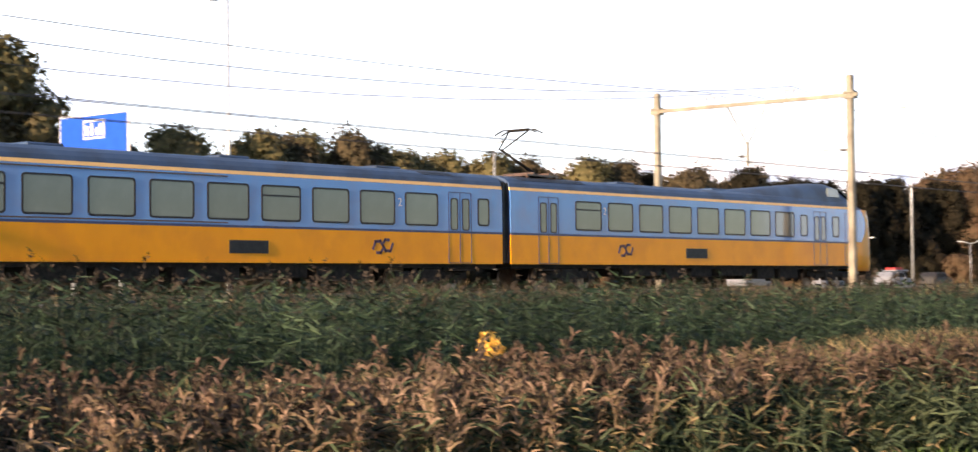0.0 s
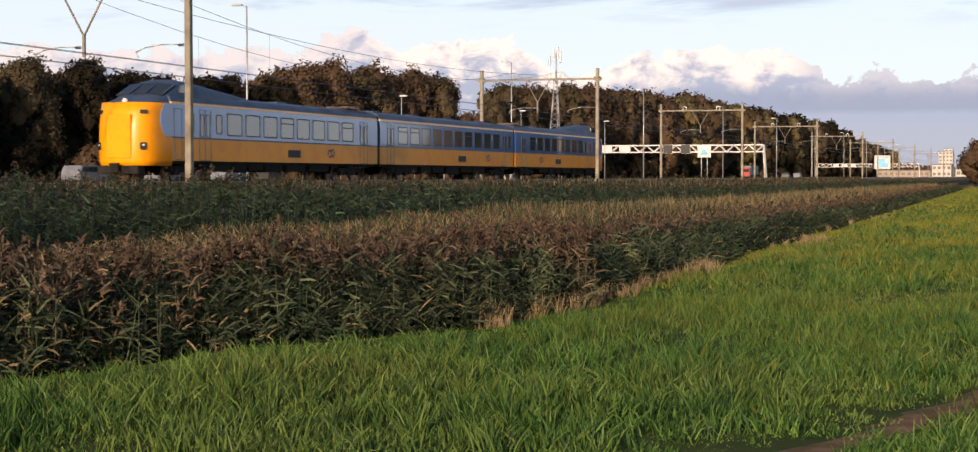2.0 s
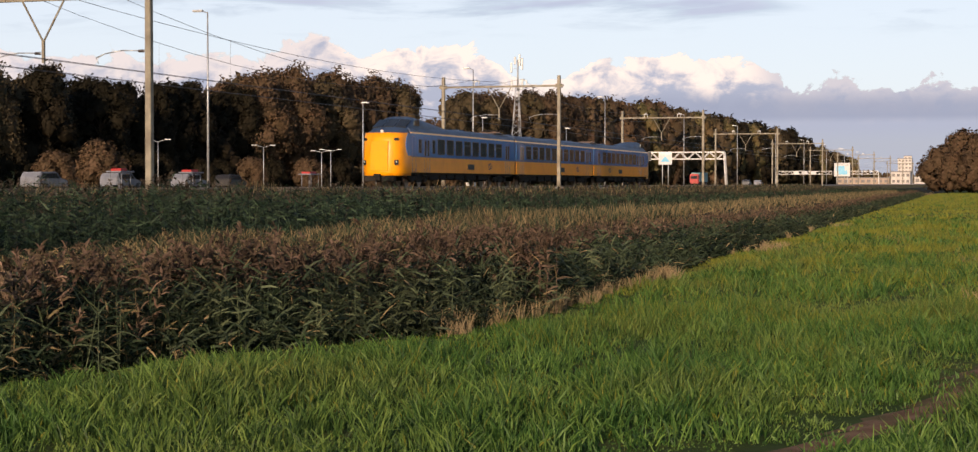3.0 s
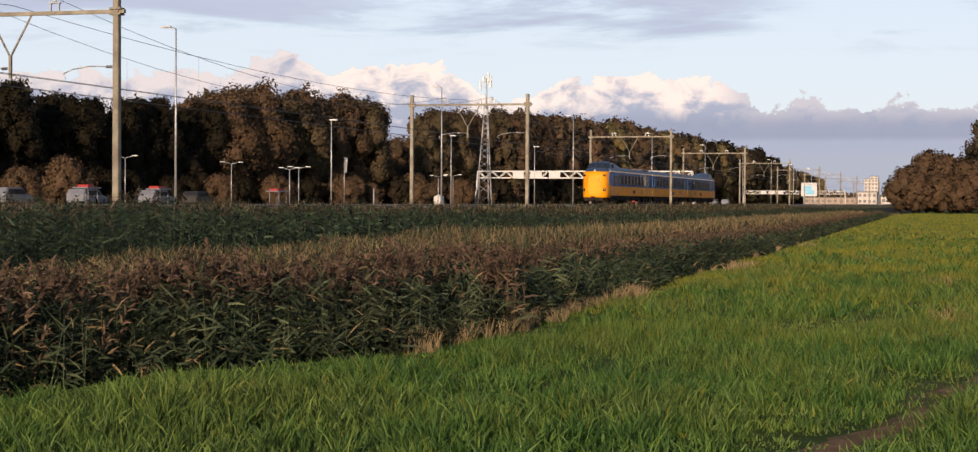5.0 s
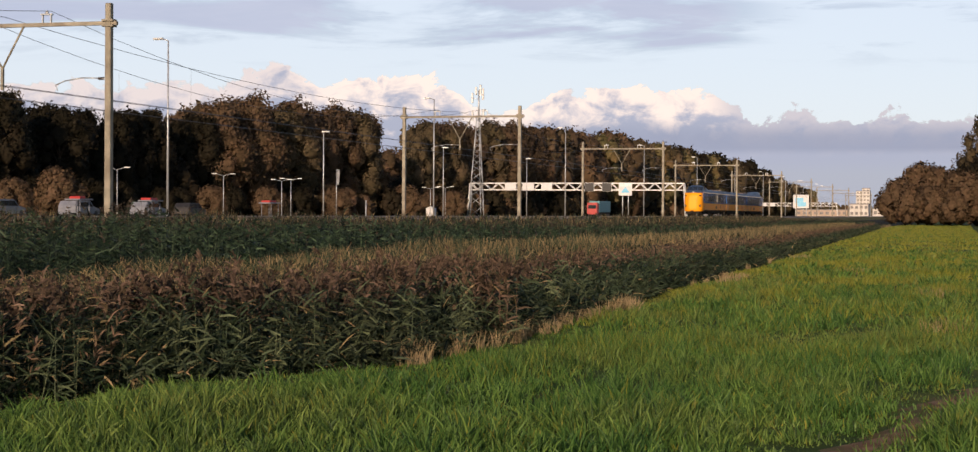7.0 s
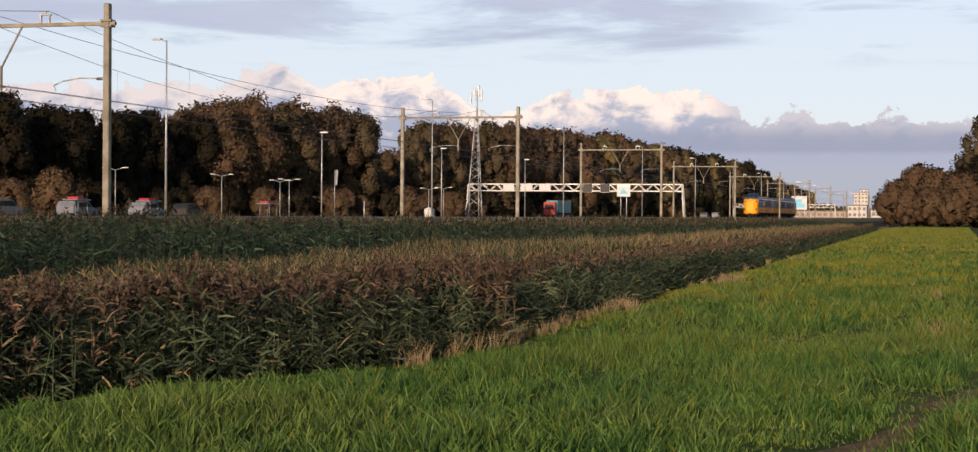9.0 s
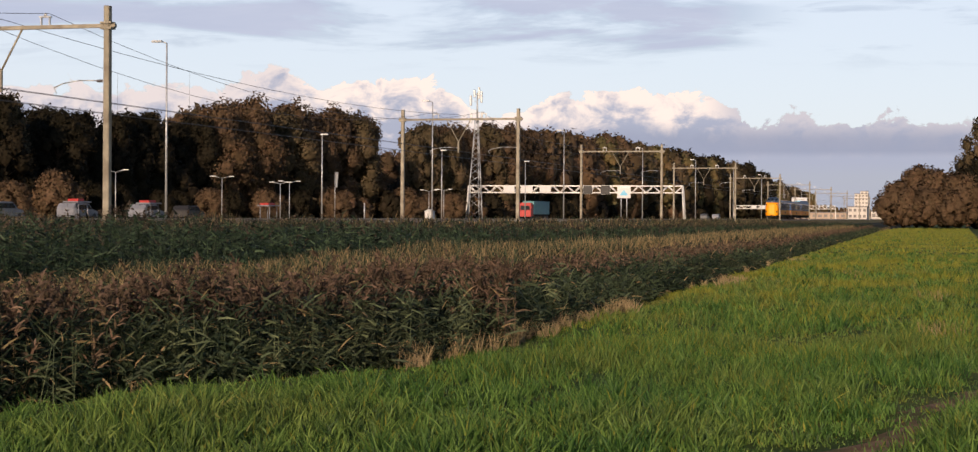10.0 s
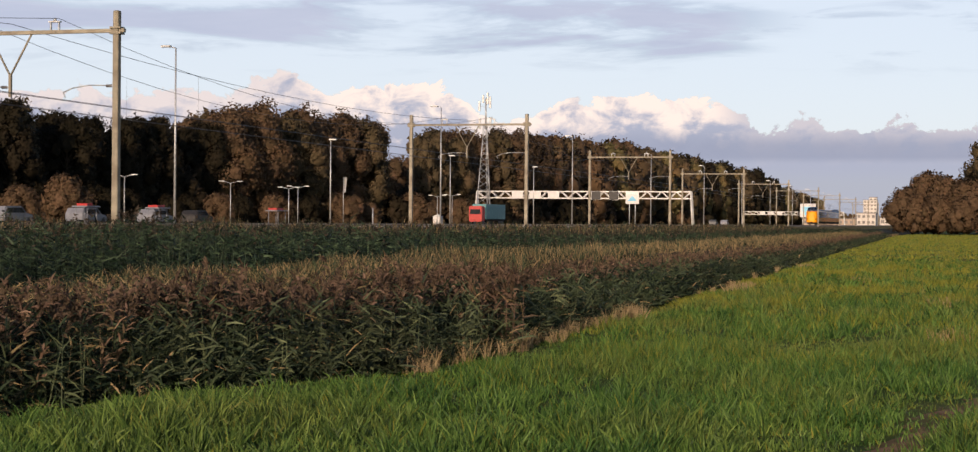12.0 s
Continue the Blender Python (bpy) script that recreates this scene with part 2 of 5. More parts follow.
def bank(y):
    """Where the meadow ends at the near ditch."""
    return np.interp(y, [6, 10.3, 13.5, 14.8, 15.7, 16.9, 18.3, 20.6, 23.3, 27, 32, 42, 57, 135, 240], [-8.9, -8.35, -7.55, -7.1, -6.6, -6.1, -5.82, -5.65, -5.72, -5.85, -5.95, -6.25, -6.45, -8.1, -10.5])


def height(x, y):
    """The lie of the land: meadow, ditch, middle bank, second ditch, railway bank, flat land beyond."""
    x, y = np.asarray(x, float), np.asarray(y, float)
    edge = bank(y)
    z = np.zeros(np.broadcast(x, y).shape)
    z = z - 0.45 * smooth(0.3, -1.6, x - edge) + 0.85 * smooth(-3.4, -5.0, x - edge)
    z = z - 0.45 * smooth(-15, -18, x) + 0.25 * smooth(-26, -29, x) + 0.95 * smooth(-30.0, -34.2, x) - 0.2 * smooth(-47, -49, x)
    z = z + 0.05 * np.sin(x * 0.9 + 0.3 * y) * np.cos(y * 0.23) * smooth(-34, -30, x)
    return z


def build_ground():
    xs = np.unique(np.concatenate([np.linspace(-4600, -400, 8), np.linspace(-400, -60, 18), np.linspace(-60, -34, 27), np.linspace(-34, 6, 81), np.linspace(6, 60, 14), np.linspace(60, 4600, 10)]))
    ys = np.unique(np.concatenate([np.linspace(-4600, -60, 10), np.linspace(-60, 0, 20), np.linspace(0, 120, 121), np.linspace(120, 400, 57), np.linspace(400, 4600, 20)]))
    X, Yy = np.meshgrid(xs, ys)
    v = np.stack([X, Yy, height(X, Yy)], -1).reshape(-1, 3)
    n = len(xs)
    i = (np.arange(len(ys) - 1)[:, None] * n + np.arange(n - 1)[None, :]).ravel()
    q = np.stack([i, i + 1, i + n + 1, i + n], 1)
    cx, cy = v[q].mean(1)[:, 0], v[q].mean(1)[:, 1]
    # ground under the reeds takes the colour darkened for shade
    me = raw("ground", v, q, [M["soil"], M["verge"], M["mud"]], np.where(cx < -30, 1, np.where(cx - bank(cy) < -.25, 2, 0)))
    for p in me.polygons:
        p.use_smooth = True
    tagged(new("ground", me), "flat green meadow with ditches and a dry verge", "ground", kind="structure")


build_ground()


def build_track_bed():
    bm = B()
    prism(bm, [(-33.9, 0.9), (-35.4, 1.24), (-45.4, 1.24), (-47.0, 0.85)], -60, 900)
    tagged(part("track_bed", bm, M["ballast"]), "grey-brown railway ballast bed on a low bank", "track bed", kind="structure")
    for c in (-38.5, -42.5):
        e = thing("railway_track", "rusty steel rails on concrete sleepers in ballast", "railway track", "railway tracks", "structure")
        for dx in (-0.7525, 0.7525):
            bm = B()
            x = c + dx
            prism(bm, [(x - .07, 1.26), (x + .07, 1.26), (x + .015, 1.29), (x + .036, 1.38), (x + .03, 1.42), (x - .03, 1.42), (x - .036, 1.38), (x - .015, 1.29)], -60, 900)
            part("rail", bm, M["rail"], e)
        bm = B()
        for i in range(400):
            y = -20 + 0.6 * i
            box(bm, c - 1.25, c + 1.25, y - .13, y + .13, 1.17, 1.265)
        o = part("sleepers", bm, M["concrete"], e)
        o["kind"] = "stuff"


build_track_bed()


def build_road():
    bm = B()
    for x0, x1 in ((-73.5, -57.5), (-97, -81)):
        box(bm, x0, x1, -300, 2500, 0.5, 1.0)
    tagged(part("road", bm, M["asphalt"]), "grey asphalt motorway with two carriageways", "road", kind="structure")


build_road()


# ---------------------------------------------------------------- railway portals and wires
PORTALS = [-75.0, -4.2, 66.6, 137.5, 208.2, 279.5, 351.0, 422.0, 493.0, 564.0, 635.0, 706.0]
NEAR, FAR = -35.5, -45.6


def build_portals():
    e = thing("overhead_line_portal", "weathered beige steel portal spanning both railway tracks", "line portal", "overhead line portals", at=pose(0, PORTALS[0], 0))
    for x in (NEAR, FAR):
        bm = B()
        prism(bm, [(x - .15, .9), (x + .15, .9), (x + .13, 10.62), (x - .13, 10.62)], -.15, .15)
        soften(bm, .03, 1)
        p = part("post", bm, M["portal"], e)
        bm = B()
        box(bm, x - .3, x + .3, -.3, .3, .85, 1.35)
        soften(bm, .04, 1)
        part("footing", bm, M["concrete"], p, "concrete footing")
        bm = B()
        box(bm, x - .26, x + .26, -.21, .21, 9.6, 9.68)
        box(bm, x - .26, x + .26, -.21, .21, 9.84, 9.92)
        part("clamp", bm, M["portal"], p)
    bm = B()
    box(bm, FAR - .35, NEAR + .38, -.09, .09, 9.68, 9.84)
    part("crossbeam", bm, M["portal"], e)
    for x in (-38.5, -42.65):
        bm = B()
        for d in (-.2, .2):
            box(bm, x + d - .025, x + d + .025, -.05, .05, 9.84, 10.18)
        box(bm, x - .28, x + .28, -.08, .08, 10.18, 10.24)
        tube(bm, (x, 0, 10.24), (x, 0, 10.38), .09, .05)
        part("wire_saddle", bm, M["galv"], e)
    bm = B()
    for s in (-1, 1):
        tube(bm, (-40.68 + s * 1.04, 0, 9.7), (-40.68, 0, 7.87), .045, n=6)
    box(bm, -40.74, -40.62, -.06, .06, 6.95, 7.95)
    part("drop_bracket", bm, M["portal"], e, "V-shaped drop bracket")
    for x0, s in ((NEAR - .13, -1), (-40.74, -1)):
        bm = B()
        pts = [(x0, 0, 7.37), (x0 + s * .4, 0, 7.40), (x0 + s * 1.2, 0, 7.42), (x0 + s * 2.0, 0, 7.30), (x0 + s * 2.45, 0, 7.12)]
        for a, b in zip(pts, pts[1:]):
            tube(bm, a, b, .028, n=6)
        tube(bm, pts[-1], (pts[-1][0] + .12, 0, 6.88), .02, n=6)
        a = part("registration_arm", bm, M["galv"], e)
        bm = B()
        for k in range(4):
            tube(bm, (x0 + s * (.12 + .07 * k), 0, 7.38), (x0 + s * (.16 + .07 * k), 0, 7.383), .075, .05)
        part("insulator", bm, M["insul"], a)
    for y in PORTALS[1:]:
        copy_thing(e, pose(0, y, 0))


build_portals()


def wire_run(name, label, pts_of_span, r, group):
    """One wire through all spans; pts_of_span(u, y0, y1, i) gives x, z."""
    cu = bpy.data.curves.new(name, "CURVE")
    cu.dimensions, cu.bevel_depth, cu.bevel_resolution = "3D", r, 0
    pts = []
    for i, (y0, y1) in enumerate(zip(PORTALS, PORTALS[1:])):
        for k in range(12):
            u = k / 12
            x, z = pts_of_span(u, i)
            pts.append((x, y0 + (y1 - y0) * u, z, 1))
    sp = cu.splines.new("POLY")
    sp.points.add(len(pts) - 1)
    for p, c in zip(sp.points, pts):
        p.co = c
    cu.materials.append(M["wire"])
    return tagged(new(name, cu), label, "overhead wire", group)


def build_wires():
    for c in (-38.5, -42.6):
        def stag(i, u, c=c):
            a = .2 * (-1) ** i
            return c + a * (1 - 2 * u)
        wire_run("contact_wire", "taut dark contact wire above the railway track", lambda u, i: (stag(i, u), 6.80), .013, "overhead wires")
        wire_run("contact_wire", "taut dark contact wire above the railway track", lambda u, i: (stag(i, u) + .06, 6.83), .012, "overhead wires")
        wire_run("catenary_wire", "sagging dark messenger wire above the railway track", lambda u, i: (stag(i, u), 10.35 - 2.14 * 4 * u * (1 - u)), .012, "overhead wires")
        bm = B()
        for i, (y0, y1) in enumerate(zip(PORTALS[:6], PORTALS[1:7])):
            for k in range(1, 5):
                u = k / 5
                x = stag(i, u)
                tube(bm, (x, y0 + (y1 - y0) * u, 6.8), (x, y0 + (y1 - y0) * u, 10.35 - 8.56 * u * (1 - u)), .005, n=4, caps=False)
        tagged(part("dropper_wires", bm, M["wire"]), "thin dropper wires between messenger and contact wire", "dropper wire", kind="stuff")
    for x, z in ((-40.6, 10.15),):
        wire_run("feeder_wire", "dark feeder wire slung from portal to portal", lambda u, i, x=x, z=z: (x, z - 0.9 * 4 * u * (1 - u)), .013, "overhead wires")


build_wires()


# ---------------------------------------------------------------- train
LEN, HW = 80.6, 1.4
SECTION = [(1.395, 0.95), (1.40, 1.9), (1.40, 2.9), (1.385, 3.50), (1.34, 3.63)]


def strip(z0, z1, out=0.0, thick=0.04):
    """Outline of a wall strip of the body between two heights, on the +x side."""
    def w(z):
        return float(np.interp(z, [p[1] for p in SECTION], [p[0] for p in SECTION]))
    zs = [z0] + [p[1] for p in SECTION if z0 < p[1] < z1] + [z1]
    outer = [(w(z) + out, z) for z in zs]
    inner = [(w(z) + out - thick, z) for z in reversed(zs)]
    return outer + inner


def rounded(y0, y1, z0, z1, r, n=4):
    pts = []
    for cy, cz, a0 in ((y1 - r, z1 - r, 0), (y0 + r, z1 - r, 90), (y0 + r, z0 + r, 180), (y1 - r, z0 + r, 270)):
        for k in range(n + 1):
            a = radians(a0 + 90 * k / n)
            pts.append((cy + r * math.cos(a), cz + r * math.sin(a)))
    return pts


def slab(bm, pts, x0, x1):
    a = [bm.verts.new((x0, y, z)) for y, z in pts]
    b = [bm.verts.new((x1, y, z)) for y, z in pts]
    n = len(pts)
    for i in range(n):
        bm.faces.new((a[i], a[(i + 1) % n], b[(i + 1) % n], b[i]))
    bm.faces.new(a)
    bm.faces.new(b[::-1])


def ring(bm, pts, inner, x0, x1):
    """A frame between two outlines with depth."""
    n = len(pts)
    A = [[bm.verts.new((x, y, z)) for y, z in p] for p, x in ((pts, x0), (pts, x1), (inner, x1), (inner, x0))]
    for k in range(4):
        for i in range(n):
            bm.faces.new((A[k][i], A[k][(i + 1) % n], A[(k + 1) % 4][(i + 1) % n], A[(k + 1) % 4][i]))


CACHE = {}


def put(name, key, make, material, parent, y, side, label=""):
    """A piece on the body's side at y along the train; alike pieces share one mesh."""
    if key not in CACHE:
        bm = B()
        make(bm)
        CACHE[key] = mesh_of(name, bm, material)
    o = new(name, CACHE[key])
    o.parent = parent
    o.matrix_basis = pose(0, y, 0, 0, 0, 0 if side > 0 else 180)
    if label:
        o["label"] = label
    return o


def add_window(car, y, side, kind):
    w, z0, z1 = {"big": (1.58, 2.17, 3.24), "vent": (1.58, 2.17, 3.24), "small": (.6, 2.22, 3.15), "door": (.40, 2.05, 3.10)}[kind]
    fr = put("window", ("f", kind), lambda bm: ring(bm, rounded(-w / 2, w / 2, z0, z1, .12), rounded(-w / 2 + .055, w / 2 - .055, z0 + .055, z1 - .055, .08), 1.38, 1.418), M["black"], car, y, side)
    g = put("pane", ("p", kind), lambda bm: slab(bm, rounded(-w / 2 + .05, w / 2 - .05, z0 + .05, z1 - .05, .08), 1.385, 1.407), M["pane"], fr, 0, 1)
    if kind == "vent":
        put("vent_bar", ("v", kind), lambda bm: box(bm, 1.39, 1.416, -w / 2 + .05, w / 2 - .05, z1 - .34, z1 - .29), M["black"], fr, 0, 1)


def add_door(car, y, side, wide=1.15):
    def leaf(bm):
        ring(bm, rounded(-wide / 2, wide / 2, .97, 3.32, .05), rounded(-wide / 2 + .018, wide / 2 - .018, .99, 3.30, .04), 1.38, 1.408)
        box(bm, 1.38, 1.408, -.012, .012, .98, 3.3)
    d = put("door", ("d", wide), leaf, M["line"], car, y, side)
    for s in (-1, 1):
        w = .36
        fr = put("window", ("dw",), lambda bm: ring(bm, rounded(-w / 2, w / 2, 2.05, 3.12, .1), rounded(-w / 2 + .04, w / 2 - .04, 2.09, 3.08, .07), 1.38, 1.416), M["black"], d, s * .29, 1)
        o = put("window", ("dp",), lambda bm: slab(bm, rounded(-w / 2 + .04, w / 2 - .04, 2.09, 3.08, .07), 1.385, 1.405), M["pane"], d, s * .29, 1)
    put("step", ("st",), lambda bm: box(bm, 1.2, 1.48, -.5, .5, .72, .78), M["under"], d, 0, 1)


def add_mark(car, y, side):
    """The operator's mark, as plain interlocked bars."""
    def bars(bm):
        for pts in ([(-.44, -.06), (-.34, .15), (-.12, .17), (.0, .02), (.12, -.13), (.34, -.13), (.44, .08)], [(-.26, -.19), (-.10, -.19), (-.02, -.10)], [(.26, .21), (.10, .21), (.02, .12)]):
            for (a, b), (c, d) in zip(pts, pts[1:]):
                t = Vector((c - a, d - b)).normalized() * .045
                vs = [(a - t.x - t.y, b - t.y + t.x), (c + t.x - t.y, d + t.y + t.x), (c + t.x + t.y, d + t.y - t.x), (a - t.x + t.y, b - t.y - t.x)]
                slab(bm, [(p, 1.48 + q) for p, q in vs], 1.39, 1.4055)
    put("painted_mark", ("mark",), bars, M["logo_blue"], car, y, side)


def add_grille(car, y, side):
    def g(bm):
        box(bm, 1.385, 1.41, -.75, .75, 1.22, 1.60)
        for k in range(7):
            box(bm, 1.40, 1.425, -.73, .73, 1.24 + .05 * k, 1.262 + .05 * k)
    put("vent_grille", ("grille",), g, M["black"], car, y, side)


def bogie(train, y):
    bm = B()
    for s in (-1, 1):
        box(bm, s * 1.12 - .09, s * 1.12 + .09, y - 1.75, y + 1.75, .45, .72)
        box(bm, s * 1.12 - .12, s * 1.12 + .12, y - .5, y + .5, .3, .8)
        for d in (-1.25, 1.25):
            box(bm, s * 1.13 - .13, s * 1.13 + .13, y + d - .2, y + d + .2, .3, .62)
            tube(bm, (s * 1.1, y + d * .6, .6), (s * 1.1, y + d * .6, .95), .12, n=8)
    box(bm, -1.1, 1.1, y - .4, y + .4, .4, .8)
    soften(bm, .03, 1)
    b = part("bogie", bm, M["under"], train)
    for d in (-1.25, 1.25):
        for s in (-1, 1):
            bm = B()
            tube(bm, (s * .68, y + d, .46), (s * .80, y + d, .46), .46, n=24)
            tube(bm, (s * .66, y + d, .46), (s * .69, y + d, .46), .49, n=24)
            part("wheel", bm, M["rail"], b)


def car_shell(train, y0, y1, name="carriage"):
    """Body of one car between y0 > y1 (along the train): wall strips, roof, floor, underframe."""
    bm = B()
    prism(bm, [(-1.33, 1.0), (1.33, 1.0), (1.33, 3.5), (-1.33, 3.5)], y1, y0)
    car = part(name, bm, M["line"], train)
    for nm, z0, z1, out, mat in (("lower_side", .95, 1.96, 0, "yellow"), ("waist_line", 1.96, 2.03, .003, "line"), ("upper_side", 2.03, 3.49, 0, "blue"), ("cream_stripe", 3.49, 3.60, .003, "cream")):
        o = strip(z0, z1, out, .07)
        for s in (1, -1):
            bm = B()
            prism(bm, [(x * s, z) for x, z in o], y1, y0)
            part(nm, bm, M[mat], car)
    bm = B()
    arc = [(1.355, 3.60), (1.31, 3.74), (1.17, 3.88), (.85, 3.99), (.45, 4.05), (0, 4.07)]
    prism(bm, arc + [(-x, z) for x, z in reversed(arc[:-1])], y1, y0)
    part("roof", bm, M["navy"], car)
    bm = B()
    box(bm, -1.25, 1.25, y1 + .2, y0 - .2, .82, 1.0)
    part("underframe", bm, M["under"], car)
    return car


def end_cab(train, flip):
    """Raised driving cab and nose: built pointing +y with its tip at y = 0, then turned for the other end."""
    m = pose(0, 0, 0) if not flip else pose(0, -LEN, 0, 0, 0, 180)
    bm = B()
    plan = [(1.40, -2.25), (1.395, -1.5), (1.37, -1.0), (1.30, -.62), (1.16, -.34), (.95, -.16), (.55, -.04), (0, 0)]
    plan = plan + [(-x, y) for x, y in reversed(plan[:-1])]
    levels = [(.72, .0, .96), (.95, .02, 1.0), (1.6, .03, 1.0), (2.4, .0, 1.0), (3.1, -.10, .995), (3.5, -.24, .985)]
    rows = []
    for z, dy, k in levels:
        rows.append([bm.verts.new((x * k, y + dy * smooth(-2.2, -.3, y), z)) for x, y in plan])
    for a, b in zip(rows, rows[1:]):
        for i in range(len(plan) - 1):
            bm.faces.new((a[i], a[i + 1], b[i + 1], b[i])).smooth = True
    bm.faces.new(rows[0][::-1])
    bm.faces.new(rows[-1])
    nose = part("nose", bm, M["yellow"], train, "rounded yellow driving end")
    nose.matrix_basis = m
    # blue flanks with a curved leading edge
    for s in (1, -1):
        bm = B()
        zs = np.linspace(2.03, 3.49, 9)
        lead = [-1.18 - .42 * ((z - 2.75) / .75) ** 2 for z in zs]
        pts = [(-2.3, zs[0])] + list(zip(lead, zs)) + [(-2.3, zs[-1])]
        slab(bm, pts, s * 1.35, s * 1.406)
        part("flank", bm, M["blue"], nose)
        bm = B()
        slab(bm, rounded(-.15, .15, 1.40, 1.74, .07), -.02, .035)
        lamp = part("headlamp", bm, M["dark_pane"], nose)
        bm = B()
        tube(bm, (.036, 0, 1.62), (.046, 0, 1.62), .05, n=12)
        part("lens", bm, M["lamp_glass"], lamp)
        lamp.matrix_basis = pose(s * 1.07, -.24, 0, 0, 0, 55 if s > 0 else 125)
        bm = B()
        slab(bm, rounded(-.17, .17, 2.98, 3.16, .06), -.02, .035)
        lamp = part("marker_lamp", bm, M["dark_pane"], nose)
        lamp.matrix_basis = pose(s * 1.05, -.33, 0, 0, 0, 55 if s > 0 else 125)
    bm = B()
    box(bm, -.60, .60, -.12, .050, 1.05, 2.95)
    bmesh.ops.bevel(bm, geom=bm.edges[:], offset=.012, segments=1, affect="EDGES")
    part("gangway_door", bm, M["yellow"], nose, "flush yellow front gangway door")
    bm = B()
    box(bm, -1.0, 1.0, -.45, .12, .35, .72)
    tube(bm, (0, .0, .62), (0, .42, .62), .16, n=10)
    box(bm, -.22, .22, .3, .5, .42, .84)
    soften(bm, .03, 1)
    part("coupler", bm, M["under"], nose)
    # dome
    bm = B()
    st = [(-13.0, .55, 4.02), (-11.5, .85, 4.11), (-9.0, 1.08, 4.30), (-6.5, 1.20, 4.50), (-4.6, 1.24, 4.64), (-3.7, 1.24, 4.66), (-3.2, 1.22, 4.58), (-2.2, 1.25, 4.08), (-1.2, 1.24, 3.66), (-.75, 1.16, 3.55), (-.42, .98, 3.47)]
    n = 16
    rows = []
    for y, w, zt in st:
        r = []
        for k in range(n + 1):
            a = math.pi * k / n
            ca, sa = math.cos(a), math.sin(a)
            r.append(bm.verts.new((w * math.copysign(abs(ca) ** .55, ca), y, 3.42 + (zt - 3.42) * abs(sa) ** .6)))
        rows.append(r)
    for a, b in zip(rows, rows[1:]):
        for i in range(n):
            bm.faces.new((a[i], a[i + 1], b[i + 1], b[i])).smooth = True
    bm.faces.new(rows[0])
    bm.faces.new(rows[-1][::-1])
    dome = part("cab_roof", bm, M["navy"], nose, "raised dark blue driving cab")
    for s in (-1, 0, 1):
        bm = B()
        w = .34
        p0, p1 = Vector((s * .76, -2.95, 4.435)), Vector((s * .79, -1.75, 3.92))
        up = Vector((0, .40, .92)) * .035
        vs = []
        for q in (p0, p1):
            for d in (-w, w):
                drop = .05 * abs(s)
                vs.append(q + Vector((d, 0, -drop if d * s > 0 else 0)))
        a = [bm.verts.new(v + up) for v in vs]
        b = [bm.verts.new(v - up) for v in vs]
        bm.faces.new((a[0], a[1], a[3], a[2]))
        for i, j in ((0, 1), (1, 3), (3, 2), (2, 0)):
            bm.faces.new((a[i], a[j], b[j], b[i]))
        part("windscreen", bm, M["dark_pane"], dome)
    for s in (-1, 1):
        bm = B()
        slab(bm, [(-4.3, 4.02), (-3.25, 4.02), (-3.45, 4.38), (-4.3, 4.42)], s * 1.14, s * 1.235)
        part("side_window", bm, M["pane"], dome)
    bm = B()
    tube(bm, (0, -.62, 3.58), (0, -.50, 3.58), .11, n=12)
    part("top_lamp", bm, M["lamp_glass"], nose)
    return nose


def pantograph(train, y, raised):
    e = train
    bm = B()
    box(bm, -.75, .75, y - .9, y + .9, 4.10, 4.16)
    for sx in (-.65, .65):
        for sy in (-.8, .8):
            tube(bm, (sx, y + sy, 3.8), (sx, y + sy, 4.12), .07, n=8)
    for k in (-1, 1):
        box(bm, -.7, .7, y + k * .45 - .05, y + k * .45 + .05, 4.16, 4.24)
    base = part("pantograph", bm, M["insul"], e, "roof pantograph on insulators")
    z1, z2 = (5.02, 5.74) if raised else (4.3, 4.34)
    y1 = y - 1.45 if raised else y - 1.0
    bm = B()
    tube(bm, (0, y + .45, 4.22), (0, y1, z1), .045, n=6)
    tube(bm, (.25, y + .25, 4.22), (0, y1 + .15, z1 - .04), .022, n=6)
    part("lower_arm", bm, M["under"], base)
    bm = B()
    yh = y - .45 if raised else y + .8
    for s in (-1, 1):
        tube(bm, (s * .1, y1, z1), (s * .45, yh, z2), .028, n=6)
    tube(bm, (-.45, yh, z2), (.45, yh, z2), .02, n=6)
    part("upper_arm", bm, M["under"], base)
    bm = B()
    for d in (-.18, .18):
        pts = [(-.95, yh + d, z2 - .1), (-.6, yh + d, z2 + .04), (.6, yh + d, z2 + .04), (.95, yh + d, z2 - .1)]
        for a, b in zip(pts, pts[1:]):
            tube(bm, a, b, .03, n=6)
    part("collector_head", bm, M["under"], base)


